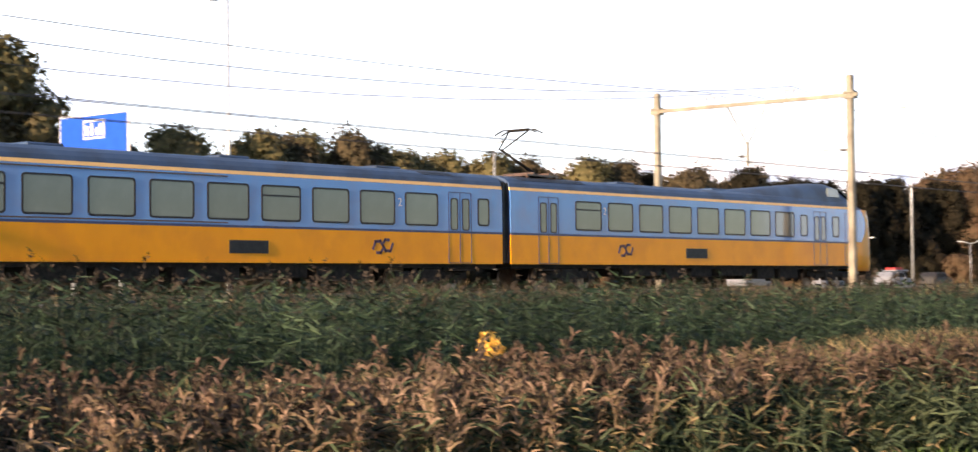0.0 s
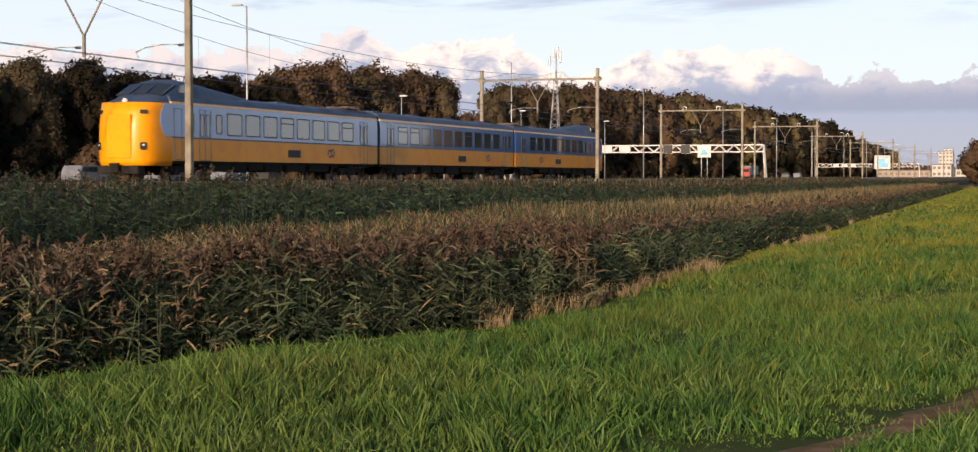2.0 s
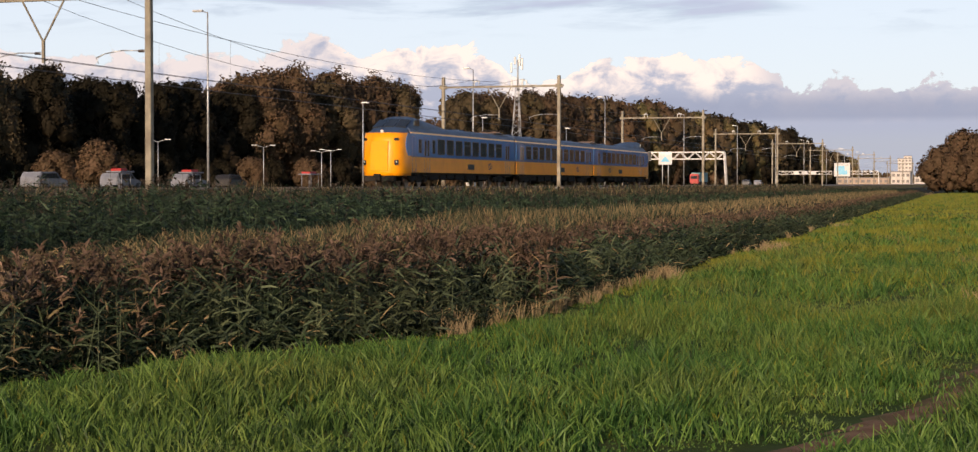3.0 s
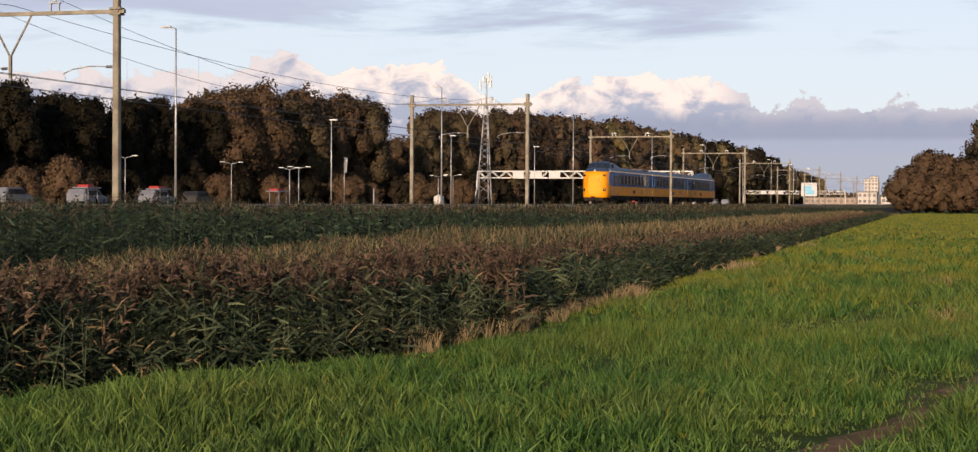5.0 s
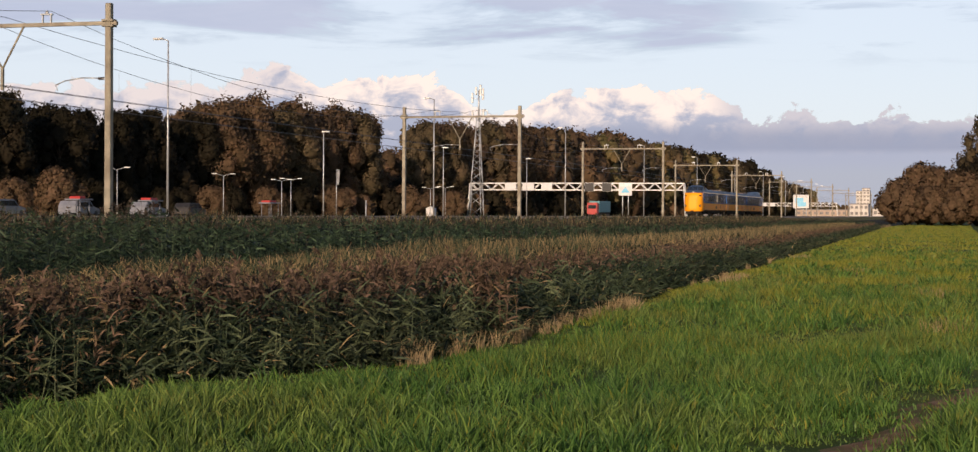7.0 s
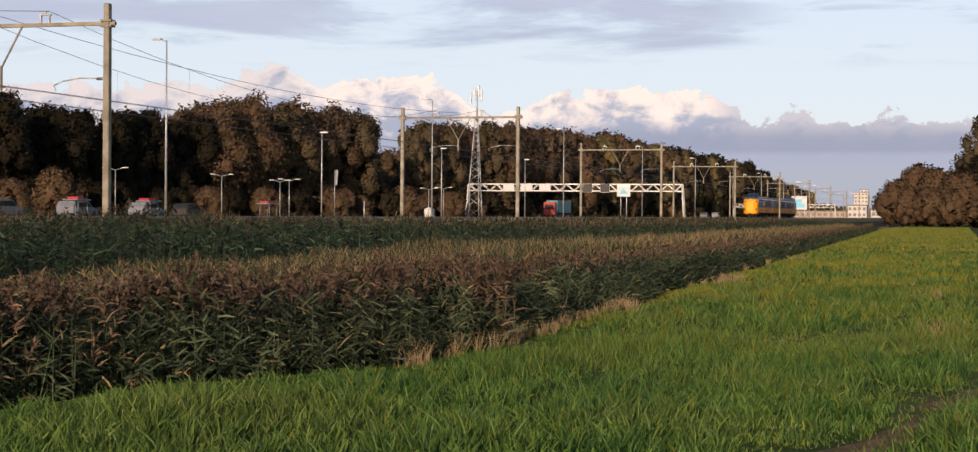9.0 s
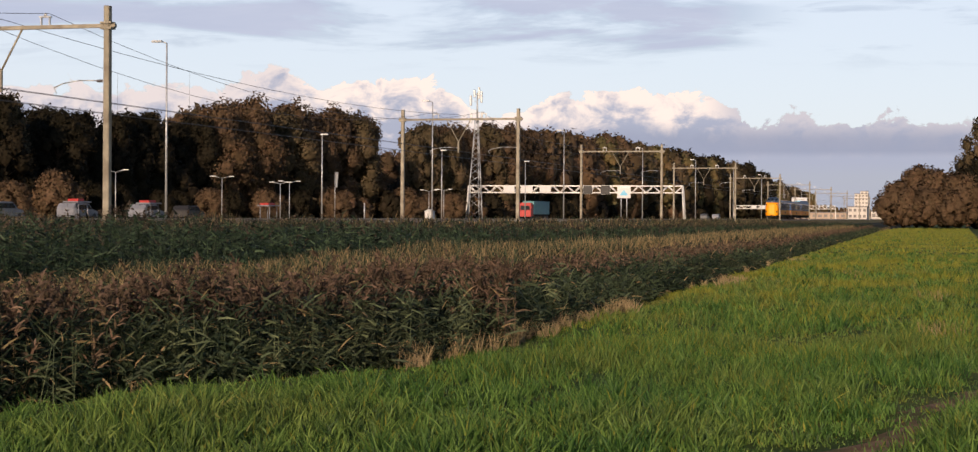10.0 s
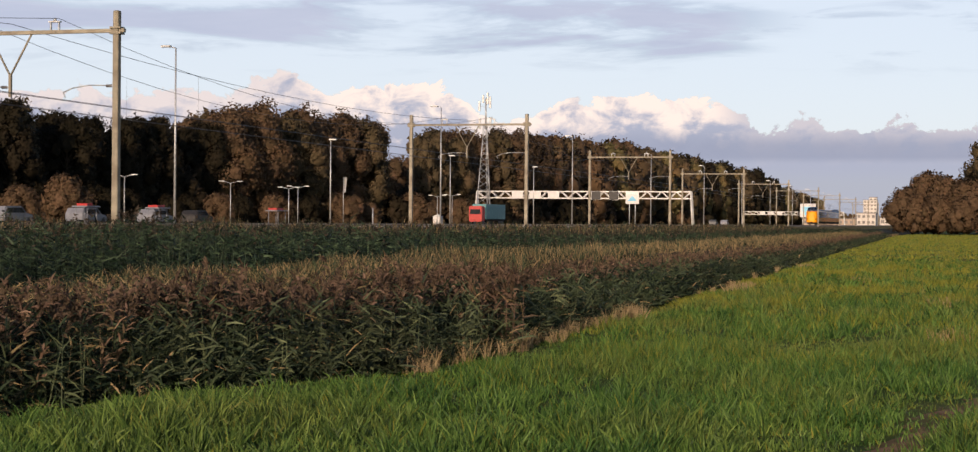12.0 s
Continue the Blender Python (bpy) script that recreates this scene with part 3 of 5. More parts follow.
def build_train():
    t = thing("train", "yellow and light blue three-car electric train, running on the near track", "train")
    cars = [(-2.2, -26.75), (-27.2, -53.4), (-53.85, -LEN + 2.2)]
    shells = [car_shell(t, *c) for c in cars]
    for side in (1, -1):
        # leading and trailing cars: doors by the gangway, eight windows, doors and small panes by the cab
        for car, f in ((shells[0], lambda y: y), (shells[2], lambda y: -LEN - y)):
            for i in range(8):
                add_window(car, f(-22.3 + 1.99 * i), side, "vent" if i in (0, 4 if f(0) else 9) else "big")
            add_door(car, f(-24.65), side)
            add_door(car, f(-5.35), side)
            add_window(car, f(-6.75), side, "small")
            add_window(car, f(-3.95), side, "small")
            add_grille(car, f(-15.2), side)
            add_mark(car, f(-20.0), side)
            put("door", ("cabdoor",), lambda bm: ring(bm, rounded(-.35, .35, 1.0, 3.3, .05), rounded(-.33, .33, 1.02, 3.28, .04), 1.38, 1.411), M["line"], car, f(-2.75), side)
        mid = shells[1]
        add_window(mid, -28.2, side, "small")
        add_door(mid, -29.4, side)
        for i in range(10):
            add_window(mid, -31.28 - 2.05 * i, side, "vent" if i in (3, 8, 9) else "big")
        add_door(mid, -51.75, side)
        add_grille(mid, -38.7, side)
        add_mark(mid, -33.1, side)
        for car, y in ((mid, -32.3), (shells[0], -21.3), (shells[2], -LEN + 21.3)):
            tx = bpy.data.curves.new("class_number", "FONT")
            tx.body, tx.size, tx.extrude, tx.align_x = "2", .38, .004, "CENTER"
            tx.materials.append(M["sign_white"])
            o = new("class_number", tx)
            o.parent = car
            o.matrix_basis = pose(side * 1.404, y, 2.78, 90, 0, 90 * side)
        for z in (3.40, 2.07):
            bm = B()
            box(bm, side * 1.39, side * 1.408, -53.3, -39.5, z, z + .04)
            part("class_stripe", bm, M["insul"], mid, "thin brown stripe")
    end_cab(t, False)
    end_cab(t, True)
    for y in (-26.975, -53.625):
        bm = B()
        for k in range(5):
            d = .225 - .09 * k
            box(bm, -1.28 + .04 * (k % 2), 1.28 - .04 * (k % 2), y + d - .09, y + d, 1.0, 3.75)
        part("gangway_bellows", bm, M["black"], t)
    for y in (-4.2, -23.2, -30.6, -50.0, -57.4, -LEN + 4.2):
        bogie(t, y)
    rnd = random.Random(4)
    for a, b in ((-7, -20.5), (-33.5, -47), (-60.5, -73.5)):
        y = a
        while y > b:
            l = rnd.uniform(1.2, 2.6)
            bm = B()
            z = rnd.uniform(.38, .55)
            box(bm, -1.22, 1.22, y - l, y, z, .9)
            soften(bm, .04, 1)
            part("equipment_box", bm, M["under"], t)
            y -= l + rnd.uniform(.2, .7)
    pantograph(t, -24.1, True)
    pantograph(t, -56.0, False)
    for y0, y1 in ((-22.2, -25.9), (-29.5, -31.0), (-54.6, -58.4)):
        bm = B()
        arc = [(1.21, 3.86), (1.0, 3.96), (.6, 4.05), (0, 4.085)]
        arc = arc + [(-x, z) for x, z in reversed(arc[:-1])]
        prism(bm, arc + [(-1.0, 3.7), (1.0, 3.7)], y1, y0)
        part("roof_panel", bm, M["black"], t, "dark roof equipment panel")
    rnd = random.Random(9)
    for k in range(9):
        y = -12 - 6.6 * k
        if -22 > y > -31 or -53 > y > -59:
            continue
        bm = B()
        box(bm, -.45, .45, y - .6, y + .6, 4.0, 4.13)
        soften(bm, .04, 1)
        part("roof_vent", bm, M["navy"], t)
    return t


train = build_train()


# ---------------------------------------------------------------- motorway furniture
def build_lamps():
    e = thing("street_lamp", "tall slim galvanised motorway lamp post", "street lamp", "tall motorway lamp posts", at=pose(-61, 53.5, .95))
    bm = B()
    tube(bm, (0, 0, 0), (0, 0, 14.3), .11, .06, n=8)
    tube(bm, (0, 0, 14.3), (-.5, 0, 14.45), .05, n=6)
    part("post", bm, M["galv"], e)
    bm = B()
    box(bm, -1.3, -.4, -.16, .16, 14.38, 14.55)
    soften(bm, .05, 2)
    part("lamp_head", bm, M["galv"], e)
    for y in (124.2, 195.2, 265.5, 335.3, 405.7, 476, 546, 617, 688, 760, -17):
        copy_thing(e, pose(-61, y, .95))
    e = thing("street_lamp", "slender lamp post with one flat head", "street lamp", "service area lamp posts", at=pose(-75, 195, .95))
    bm = B()
    tube(bm, (0, 0, 0), (0, 0, 10.5), .10, .06, n=8)
    part("post", bm, M["galv"], e)
    bm = B()
    box(bm, -.2, .75, -.18, .18, 10.45, 10.62)
    soften(bm, .04, 1)
    part("lamp_head", bm, M["white"], e)
    for y in (73.0 * 75 / 61, 244.8, 295.7):
        copy_thing(e, pose(-75, y, .95))
    e = thing("street_lamp", "double-armed low lamp post in the car park", "street lamp", "car park lamp posts", at=pose(-92, 174.6, .95))
    bm = B()
    tube(bm, (0, 0, 0), (0, 0, 5.4), .07, .05, n=8)
    tube(bm, (-1.0, 0, 5.65), (0, 0, 5.4), .04, n=6)
    tube(bm, (1.0, 0, 5.65), (0, 0, 5.4), .04, n=6)
    part("post", bm, M["galv"], e)
    for s in (-1, 1):
        bm = B()
        box(bm, s * 1.25 - .35, s * 1.25 + .35, -.12, .12, 5.6, 5.72)
        soften(bm, .03, 1)
        part("lamp_head", bm, M["white"], e)
    for y in (203.4, 223.0, 226.4, 292.5, 301.6):
        copy_thing(e, pose(-92, y, .95 - .06 * (y % 7), 0, 0, y * 7 % 60))


build_lamps()


def build_gantry():
    y, x0, x1, zb, zt = 347.0, -100.2, -54.8, 6.65, 8.05
    e = thing("sign_gantry", "white lattice motorway gantry with matrix signs", "sign gantry", "motorway gantries")
    for x in (x0, x1):
        bm = B()
        for s in (-1, 1):
            tube(bm, (x + (-.9 if x == x0 else .9) * .5, y + s * 1.0, .9), (x, y + s * .6, zt), .16, n=8)
        tube(bm, (x, y - .7, zb - 1.5), (x, y + .7, zb - 1.5), .09, n=6)
        part("leg", bm, M["white"], e)
    for yy in (y - .6, y + .6):
        for z in (zb, zt):
            bm = B()
            box(bm, x0, x1, yy - .11, yy + .11, z - .11, z + .11)
            part("chord", bm, M["white"], e)
    n = 30
    for k in range(n):
        a, b = x0 + (x1 - x0) * k / n, x0 + (x1 - x0) * (k + 1) / n
        z0, z1 = (zb, zt) if k % 2 else (zt, zb)
        for yy in (y - .6, y + .6):
            bm = B()
            tube(bm, (a, yy, z0), (b, yy, z1), .09, n=5)
            part("brace", bm, M["white"], e)
    for a, b, m, z0, z1 in ((-92.5, -90.1, "sign_white", 6.5, 8.1), (-88.7, -86.2, "sign_white", 6.5, 8.1), (-84.7, -82.3, "sign_white", 6.5, 8.1), (-75.4, -73.5, "black", 6.4, 8.1), (-71.7, -69.8, "black", 6.4, 8.1), (-68.2, -66.4, "black", 6.4, 8.0)):
        bm = B()
        box(bm, a, b, y - .95, y - .72, z0, z1)
        soften(bm, .04, 1)
        s = part("matrix_sign", bm, M[m], e)
        if m == "black":
            bm = B()
            box(bm, a - .06, b + .06, y - .74, y - .70, z0 - .06, z1 + .06)
            part("sign_rim", bm, M["galv"], s)
    copy_thing(e, pose(0, 440, -.8))


build_gantry()


def build_mast():
    cx, cy, z0, z1 = -97.0, 341.5, .95, 28.3
    e = thing("radio_mast", "tall white steel lattice radio mast with antennas", "radio mast")

    def half(z):
        return float(np.interp(z, [z0, 18.6, 22], [1.7, .5, .4]))
    legs = [(-1, -1), (1, -1), (0, 1.1)]
    for sx, sy in legs:
        bm = B()
        zs = [z0, 7, 13, 18.6, 22]
        for a, b in zip(zs, zs[1:]):
            tube(bm, (cx + sx * half(a), cy + sy * half(a), a), (cx + sx * half(b), cy + sy * half(b), b), .11, n=6)
        part("leg", bm, M["galv"], e)
    bm = B()
    z, k = z0, 0
    while z < 21:
        dz = max(1.1, half(z) * 1.3)
        for i in range(3):
            (ax, ay), (bx, by) = legs[i], legs[(i + 1) % 3]
            if (k + i) % 2:
                ax, ay, bx, by = bx, by, ax, ay
            tube(bm, (cx + ax * half(z), cy + ay * half(z), z), (cx + bx * half(z + dz), cy + by * half(z + dz), z + dz), .055, n=4)
        z += dz
        k += 1
    part("lattice", bm, M["galv"], e)
    bm = B()
    tube(bm, (cx, cy, 21), (cx, cy, z1 - 1), .2, .15, n=8)
    part("spire", bm, M["galv"], e)
    for dx, za, zb in ((-1.3, 24.6, 26.7), (1.0, 25.2, 27.6), (.45, 26.0, 28.4), (-1.2, 20.9, 23.1), (1.1, 21.1, 23.3), (-.5, 26.3, 27.9)):
        bm = B()
        box(bm, cx + dx - .2, cx + dx + .2, cy - .5, cy - .2, za, zb)
        tube(bm, (cx, cy, (za + zb) / 2 - .3), (cx + dx, cy - .35, (za + zb) / 2), .06, n=5)
        soften(bm, .03, 1)
        part("antenna", bm, M["galv"], e)


build_mast()


def build_signs():
    e = thing("road_sign", "blue motorway service sign with white symbols", "road sign")
    x0, x1, zt = -63.82, -58.85, 9.38
    bm = B()
    box(bm, x0, x1, 46.0, 46.1, zt - 3.0, zt)
    soften(bm, .03, 1)
    f = part("panel", bm, M["sign_white"], e)
    w = x1 - x0
    bm = B()
    box(bm, x0 + .12, x1 - .12, 45.985, 46.0, zt - 2.88, zt - .12)
    part("face", bm, M["sign_blue"], f)
    for a, b, c, d in ((.36, .66, .30, 1.15),):
        bm = B()
        box(bm, x0 + w * a, x0 + w * b, 45.975, 45.985, zt - d, zt - c)
        g = part("symbol_frame", bm, M["sign_white"], f)
        bm = B()
        box(bm, x0 + w * a + .09, x0 + w * b - .09, 45.967, 45.975, zt - d + .09, zt - c - .09)
        part("symbol_field", bm, M["sign_blue"], g)
    for k, h in ((.40, .45), (.47, .55), (.54, .35), (.59, .5)):
        bm = B()
        box(bm, x0 + w * k, x0 + w * (k + .035), 45.955, 45.967, zt - 1.0, zt - 1.0 + h)
        part("symbol", bm, M["sign_white"], f)
    for x in (x0 + .8, x1 - .8):
        bm = B()
        tube(bm, (x, 46.2, .9), (x, 46.2, zt - .2), .1)
        part("post", bm, M["galv"], e)
    e = thing("road_sign", "white and blue information sign on two posts", "road sign")
    y = 300.0
    k = y / 347.0
    bm = B()
    box(bm, -68.4 * k, -65.6 * k, y - .08, y, 5.0, 7.3)
    soften(bm, .02, 1)
    f = part("panel", bm, M["sign_white"], e)
    bm = B()
    a = [[bm.verts.new((x * k, yy, z)) for x, z in ((-68.0, 5.5), (-66.0, 5.5), (-67.0, 6.5))] for yy in (y - .10, y - .082)]
    bm.faces.new(a[0])
    for i in range(3):
        bm.faces.new((a[0][i], a[0][(i + 1) % 3], a[1][(i + 1) % 3], a[1][i]))
    part("symbol", bm, M["sign_cyan"], f)
    bm = B()
    box(bm, -68.3 * k, -65.7 * k, y - .10, y - .082, 6.75, 7.2)
    part("top_band", bm, M["galv"], f)
    for x in (-67.6 * k, -66.4 * k):
        bm = B()
        tube(bm, (x, y + .1, .9), (x, y + .1, 7.0), .09)
        part("post", bm, M["galv"], e)
    e = thing("billboard", "white billboard with a light blue poster on posts", "billboard")
    bm = B()
    box(bm, -52.6, -47.6, 557.0, 557.4, 3.9, 8.3)
    soften(bm, .05, 1)
    f = part("panel", bm, M["sign_white"], e)
    bm = B()
    box(bm, -51.9, -49.3, 556.95, 557.0, 5.6, 7.3)
    box(bm, -51.2, -48.4, 556.93, 557.0, 4.5, 5.9)
    part("poster", bm, M["sign_cyan"], f)
    for x in (-51.8, -48.4):
        bm = B()
        tube(bm, (x, 557.5, .9), (x, 557.5, 4.5), .15)
        part("post", bm, M["galv"], e)


build_signs()


def build_banner():
    e = thing("banner_flag", "narrow white banner on a slim mast before the wood", "flag", at=pose(-95, 252.7, .95, 0, 0, -70))
    bm = B()
    tube(bm, (0, 0, 0), (0, 0, 7.6), .07, .05)
    part("mast", bm, M["galv"], e)
    bm = B()
    n = 8
    rows = [[bm.verts.new((.06 + .05 * math.sin(2.2 * k / n * 3), .1 + .45 * j / 3 * (1 - .35 * k / n), 7.5 - 2.4 * k / n)) for j in range(4)] for k in range(n + 1)]
    for r, q in zip(rows, rows[1:]):
        for j in range(3):
            bm.faces.new((r[j], r[j + 1], q[j + 1], q[j])).smooth = True
    bmesh.ops.solidify(bm, geom=bm.faces[:], thickness=.02)
    part("banner", bm, M["sign_white"], e)
    e = thing("marker_post", "short grey marker post in the verge", "post", at=pose(-70, 196.4, .95))
    bm = B()
    tube(bm, (0, 0, 0), (0, 0, 2.1), .09, .07)
    tube(bm, (0, 0, 2.1), (0, 0, 2.2), .11, .09)
    part("shaft", bm, M["galv"], e)
    e = thing("shelter_cabinet", "small white equipment cabinet beside the wood", "cabinet", at=pose(-95, 302.5, .95))
    bm = B()
    box(bm, -.8, .8, -.6, .6, 0, 1.5)
    soften(bm, .05, 1)
    part("body", bm, M["sign_white"], e)
    bm = B()
    prism(bm, [(-.9, 1.5), (.9, 1.5), (0, 1.95)], -.7, .7)
    part("roof", bm, M["galv"], e)


build_banner()


def build_service_area():
    for x, y, w, r in ((-80, 144.3, 2.6, .55), (-80, 159.0, 2.6, .8), (-80, 190.3, 3.4, 1.0)):
        e = thing("pump_canopy", "low white canopy with a red fascia on white posts", "canopy", "red canopies", at=pose(x, y, .95))
        bm = B()
        box(bm, -.8, .8, -w / 2, w / 2, 1.72, 1.86)
        soften(bm, .03, 1)
        part("roof", bm, M["car_white"], e)
        bm = B()
        box(bm, -.7, .4, -r, r, 1.86, 2.10)
        soften(bm, .04, 1)
        part("fascia", bm, M["red"], e)
        for sx in (-.6, .6):
            for sy in (-w / 3, w / 3):
                bm = B()
                tube(bm, (sx, sy, 0), (sx, sy, 1.75), .05)
                part("post", bm, M["car_white"], e)


build_service_area()


def make_van(label, group, at, body, roof):
    e = thing("van", label, "van", group, at=at)
    bm = B()
    prof = [(-2.4, .35), (-2.4, 1.1), (-2.0, 1.62), (.5, 1.66), (1.3, 1.08), (2.3, .92), (2.45, .35)]
    slab(bm, prof, -.95, .95)
    soften(bm, .08, 2)
    b = part("body", bm, M[body], e)
    for s in (-1, 1):
        bm = B()
        slab(bm, [(-2.0, 1.08), (-1.75, 1.5), (.4, 1.52), (.98, 1.08)], s * .9, s * .965)
        part("side_window", bm, M["dark_pane"], b)
        for y in (-1.5, 1.55):
            bm = B()
            tube(bm, (s * .75, y, .34), (s * .98, y, .34), .34, n=16)
            part("wheel", bm, M["black"], e)
    return e


def build_parked():
    spots = [(-80, 131, "car_white"), (-82, 148.0, "car_white"), (-82, 162.5, "car_white"), (-86, 181, "black"), (-68, 470, "silver"), (-69, 500, "car_white")]
    for x, y, c in spots:
        nm = {"car_white": "white", "silver": "silver", "black": "black"}[c]
        make_van(nm + " van standing beside the trees", "parked vans", pose(x, y, 1.0), c, c)


build_parked()


def build_truck():
    e = thing("truck", "red truck with a teal tarpaulin trailer on the motorway", "truck")
    bm = B()
    box(bm, -1.25, 1.25, -2.2, 0, .6, 3.5)
    soften(bm, .15, 2)
    c = part("cab", bm, M["red"], e)
    bm = B()
    slab(bm, [(-1.05, 2.0), (1.05, 2.0), (.95, 2.9), (-.95, 2.9)], 0, .03)
    w = part("windscreen", bm, M["dark_pane"], c)
    w.matrix_basis = pose(0, -.01, 0, 0, 0, 90)
    bm = B()
    box(bm, -1.28, 1.28, -16.5, -2.7, 1.1, 3.9)
    soften(bm, .06, 1)
    part("trailer", bm, M["teal"], e)
    bm = B()
    box(bm, -1.2, 1.2, -16.3, -1, .75, 1.1)
    part("chassis", bm, M["under"], e)
    for y in (-1.2, -5.2, -12.4, -13.7, -15.0):
        for s in (-1, 1):
            bm = B()
            tube(bm, (s * .85, y, .5), (s * 1.2, y, .5), .5, n=18)
            part("wheel", bm, M["black"], e)
    return e


truck = build_truck()


def build_far_buildings():
    def block(name, label, x0, x1, y0, y1, z1, storeys, bays, mat="plaster"):
        e = thing(name, label, "building")
        bm = B()
        box(bm, x0, x1, y0, y1, .5, z1)
        part("wall", bm, M[mat], e)
        bm = B()
        box(bm, x0 - .3, x1 + .3, y0 - .3, y1 + .3, z1, z1 + .5)
        part("roof", bm, M["far_roof"], e)
        dw, dz = (x1 - x0) / bays, (z1 - 1.2) / storeys
        for i in range(bays):
            for k in range(storeys):
                bm = B()
                box(bm, x0 + dw * (i + .2), x0 + dw * (i + .8), y0 - .06, y0 + .05, 1.2 + dz * (k + .3), 1.2 + dz * (k + .75))
                part("window", bm, M["far_roof"], e)
    block("tower_block", "white high-rise block with banded storeys on the horizon", -87.5, -76, 1490, 1505, 22.5, 7, 4)
    block("tower_block", "pale plant room storey of the high-rise block", -83.5, -77, 1506, 1512, 25.0, 7, 2)
    block("office_building", "low pale commercial building beside the motorway", -56, -46.5, 898, 915, 7.4, 2, 4, "plaster")
    block("warehouse", "long low cream warehouse beside the motorway", -84, -57.5, 905, 925, 4.4, 1, 9, "cream_wall")
    block("warehouse", "low cream shed beside the motorway", -46, -37, 930, 945, 5.2, 1, 3)


build_far_buildings()


# ---------------------------------------------------------------- trees
LEAF = ["leaf_dark", "leaf_olive", "leaf_rust", "leaf_shaded"]


def ball():
    """Vertices and triangles of a coarse round mass."""
    bm = B()
    bmesh.ops.create_icosphere(bm, subdivisions=1, radius=1)
    v = np.array([q.co[:] for q in bm.verts])
    f = np.array([[q.index for q in t.verts] for t in bm.faces])
    bm.free()
    return v, f


BALL = ball()


def leaf_cloud(rng, centres, radii, per, size, core=.74):
    """Leaf clumps over the outer shells of round masses; returns vertices, triangles and the way each one faces."""
    V, F, Nn, o = [], [], [], 0
    mid = np.mean(np.array(centres), 0)
    for c, r in zip(centres, radii):
        c, r = np.array(c), np.array(r)
        out = c - mid
        out = out / (np.linalg.norm(out) + 1e-6)
        if core:
            k = core * (1 + rng.normal(0, .05, (len(BALL[0]), 1)))
            V.append(c + BALL[0] * r * k)
            F.append(BALL[1] + o)
            Nn.append(BALL[0] * .6 + out * .5)
            o += len(BALL[0])
        n = int(per * (r[0] * r[2]) ** .8)
        d = rng.normal(size=(n, 3))
        d /= np.linalg.norm(d, axis=1)[:, None]
        d[:, 2] = np.where(d[:, 2] < -.5, -d[:, 2], d[:, 2])
        lump = 1 + .09 * np.sin(d[:, :1] * 9 + c[0] * 5) * np.sin(d[:, 2:] * 8 + c[2] * 3) + .06 * np.sin(d[:, 1:2] * 15 + c[1])
        P = c + d * r * lump * rng.uniform(.62, 1.18, (n, 1))
        face = d + rng.normal(size=(n, 3)) * .5
        face /= np.linalg.norm(face, axis=1)[:, None]
        a = np.cross(face, rng.normal(size=(n, 3)))
        a /= np.linalg.norm(a, axis=1)[:, None]
        b = np.cross(face, a)
        w = size * rng.uniform(.5, 1.3, (n, 1))
        V.append(np.stack([P + a * w * 1.1, P - a * w * .7 + b * w * .75, P - a * w * .7 - b * w * .75], 1).reshape(-1, 3))
        F.append(np.arange(n)[:, None] * 3 + [0, 1, 2] + o)
        Nn.append(np.repeat(d * .45 + out * .35 + face * .55, 3, 0))
        o += 3 * n
    Nn = np.concatenate(Nn)
    return np.concatenate(V), np.concatenate(F), Nn / np.linalg.norm(Nn, axis=1)[:, None]


def leafy(me, normals):
    """Lets the leaves of a crown catch light as the rounded mass that they make up."""
    me.polygons.foreach_set("use_smooth", np.ones(len(me.polygons), bool))
    me.normals_split_custom_set_from_vertices(normals.tolist())
    return me


CROWNS = {}                     # a lighter crown of each kind, for the wood further back


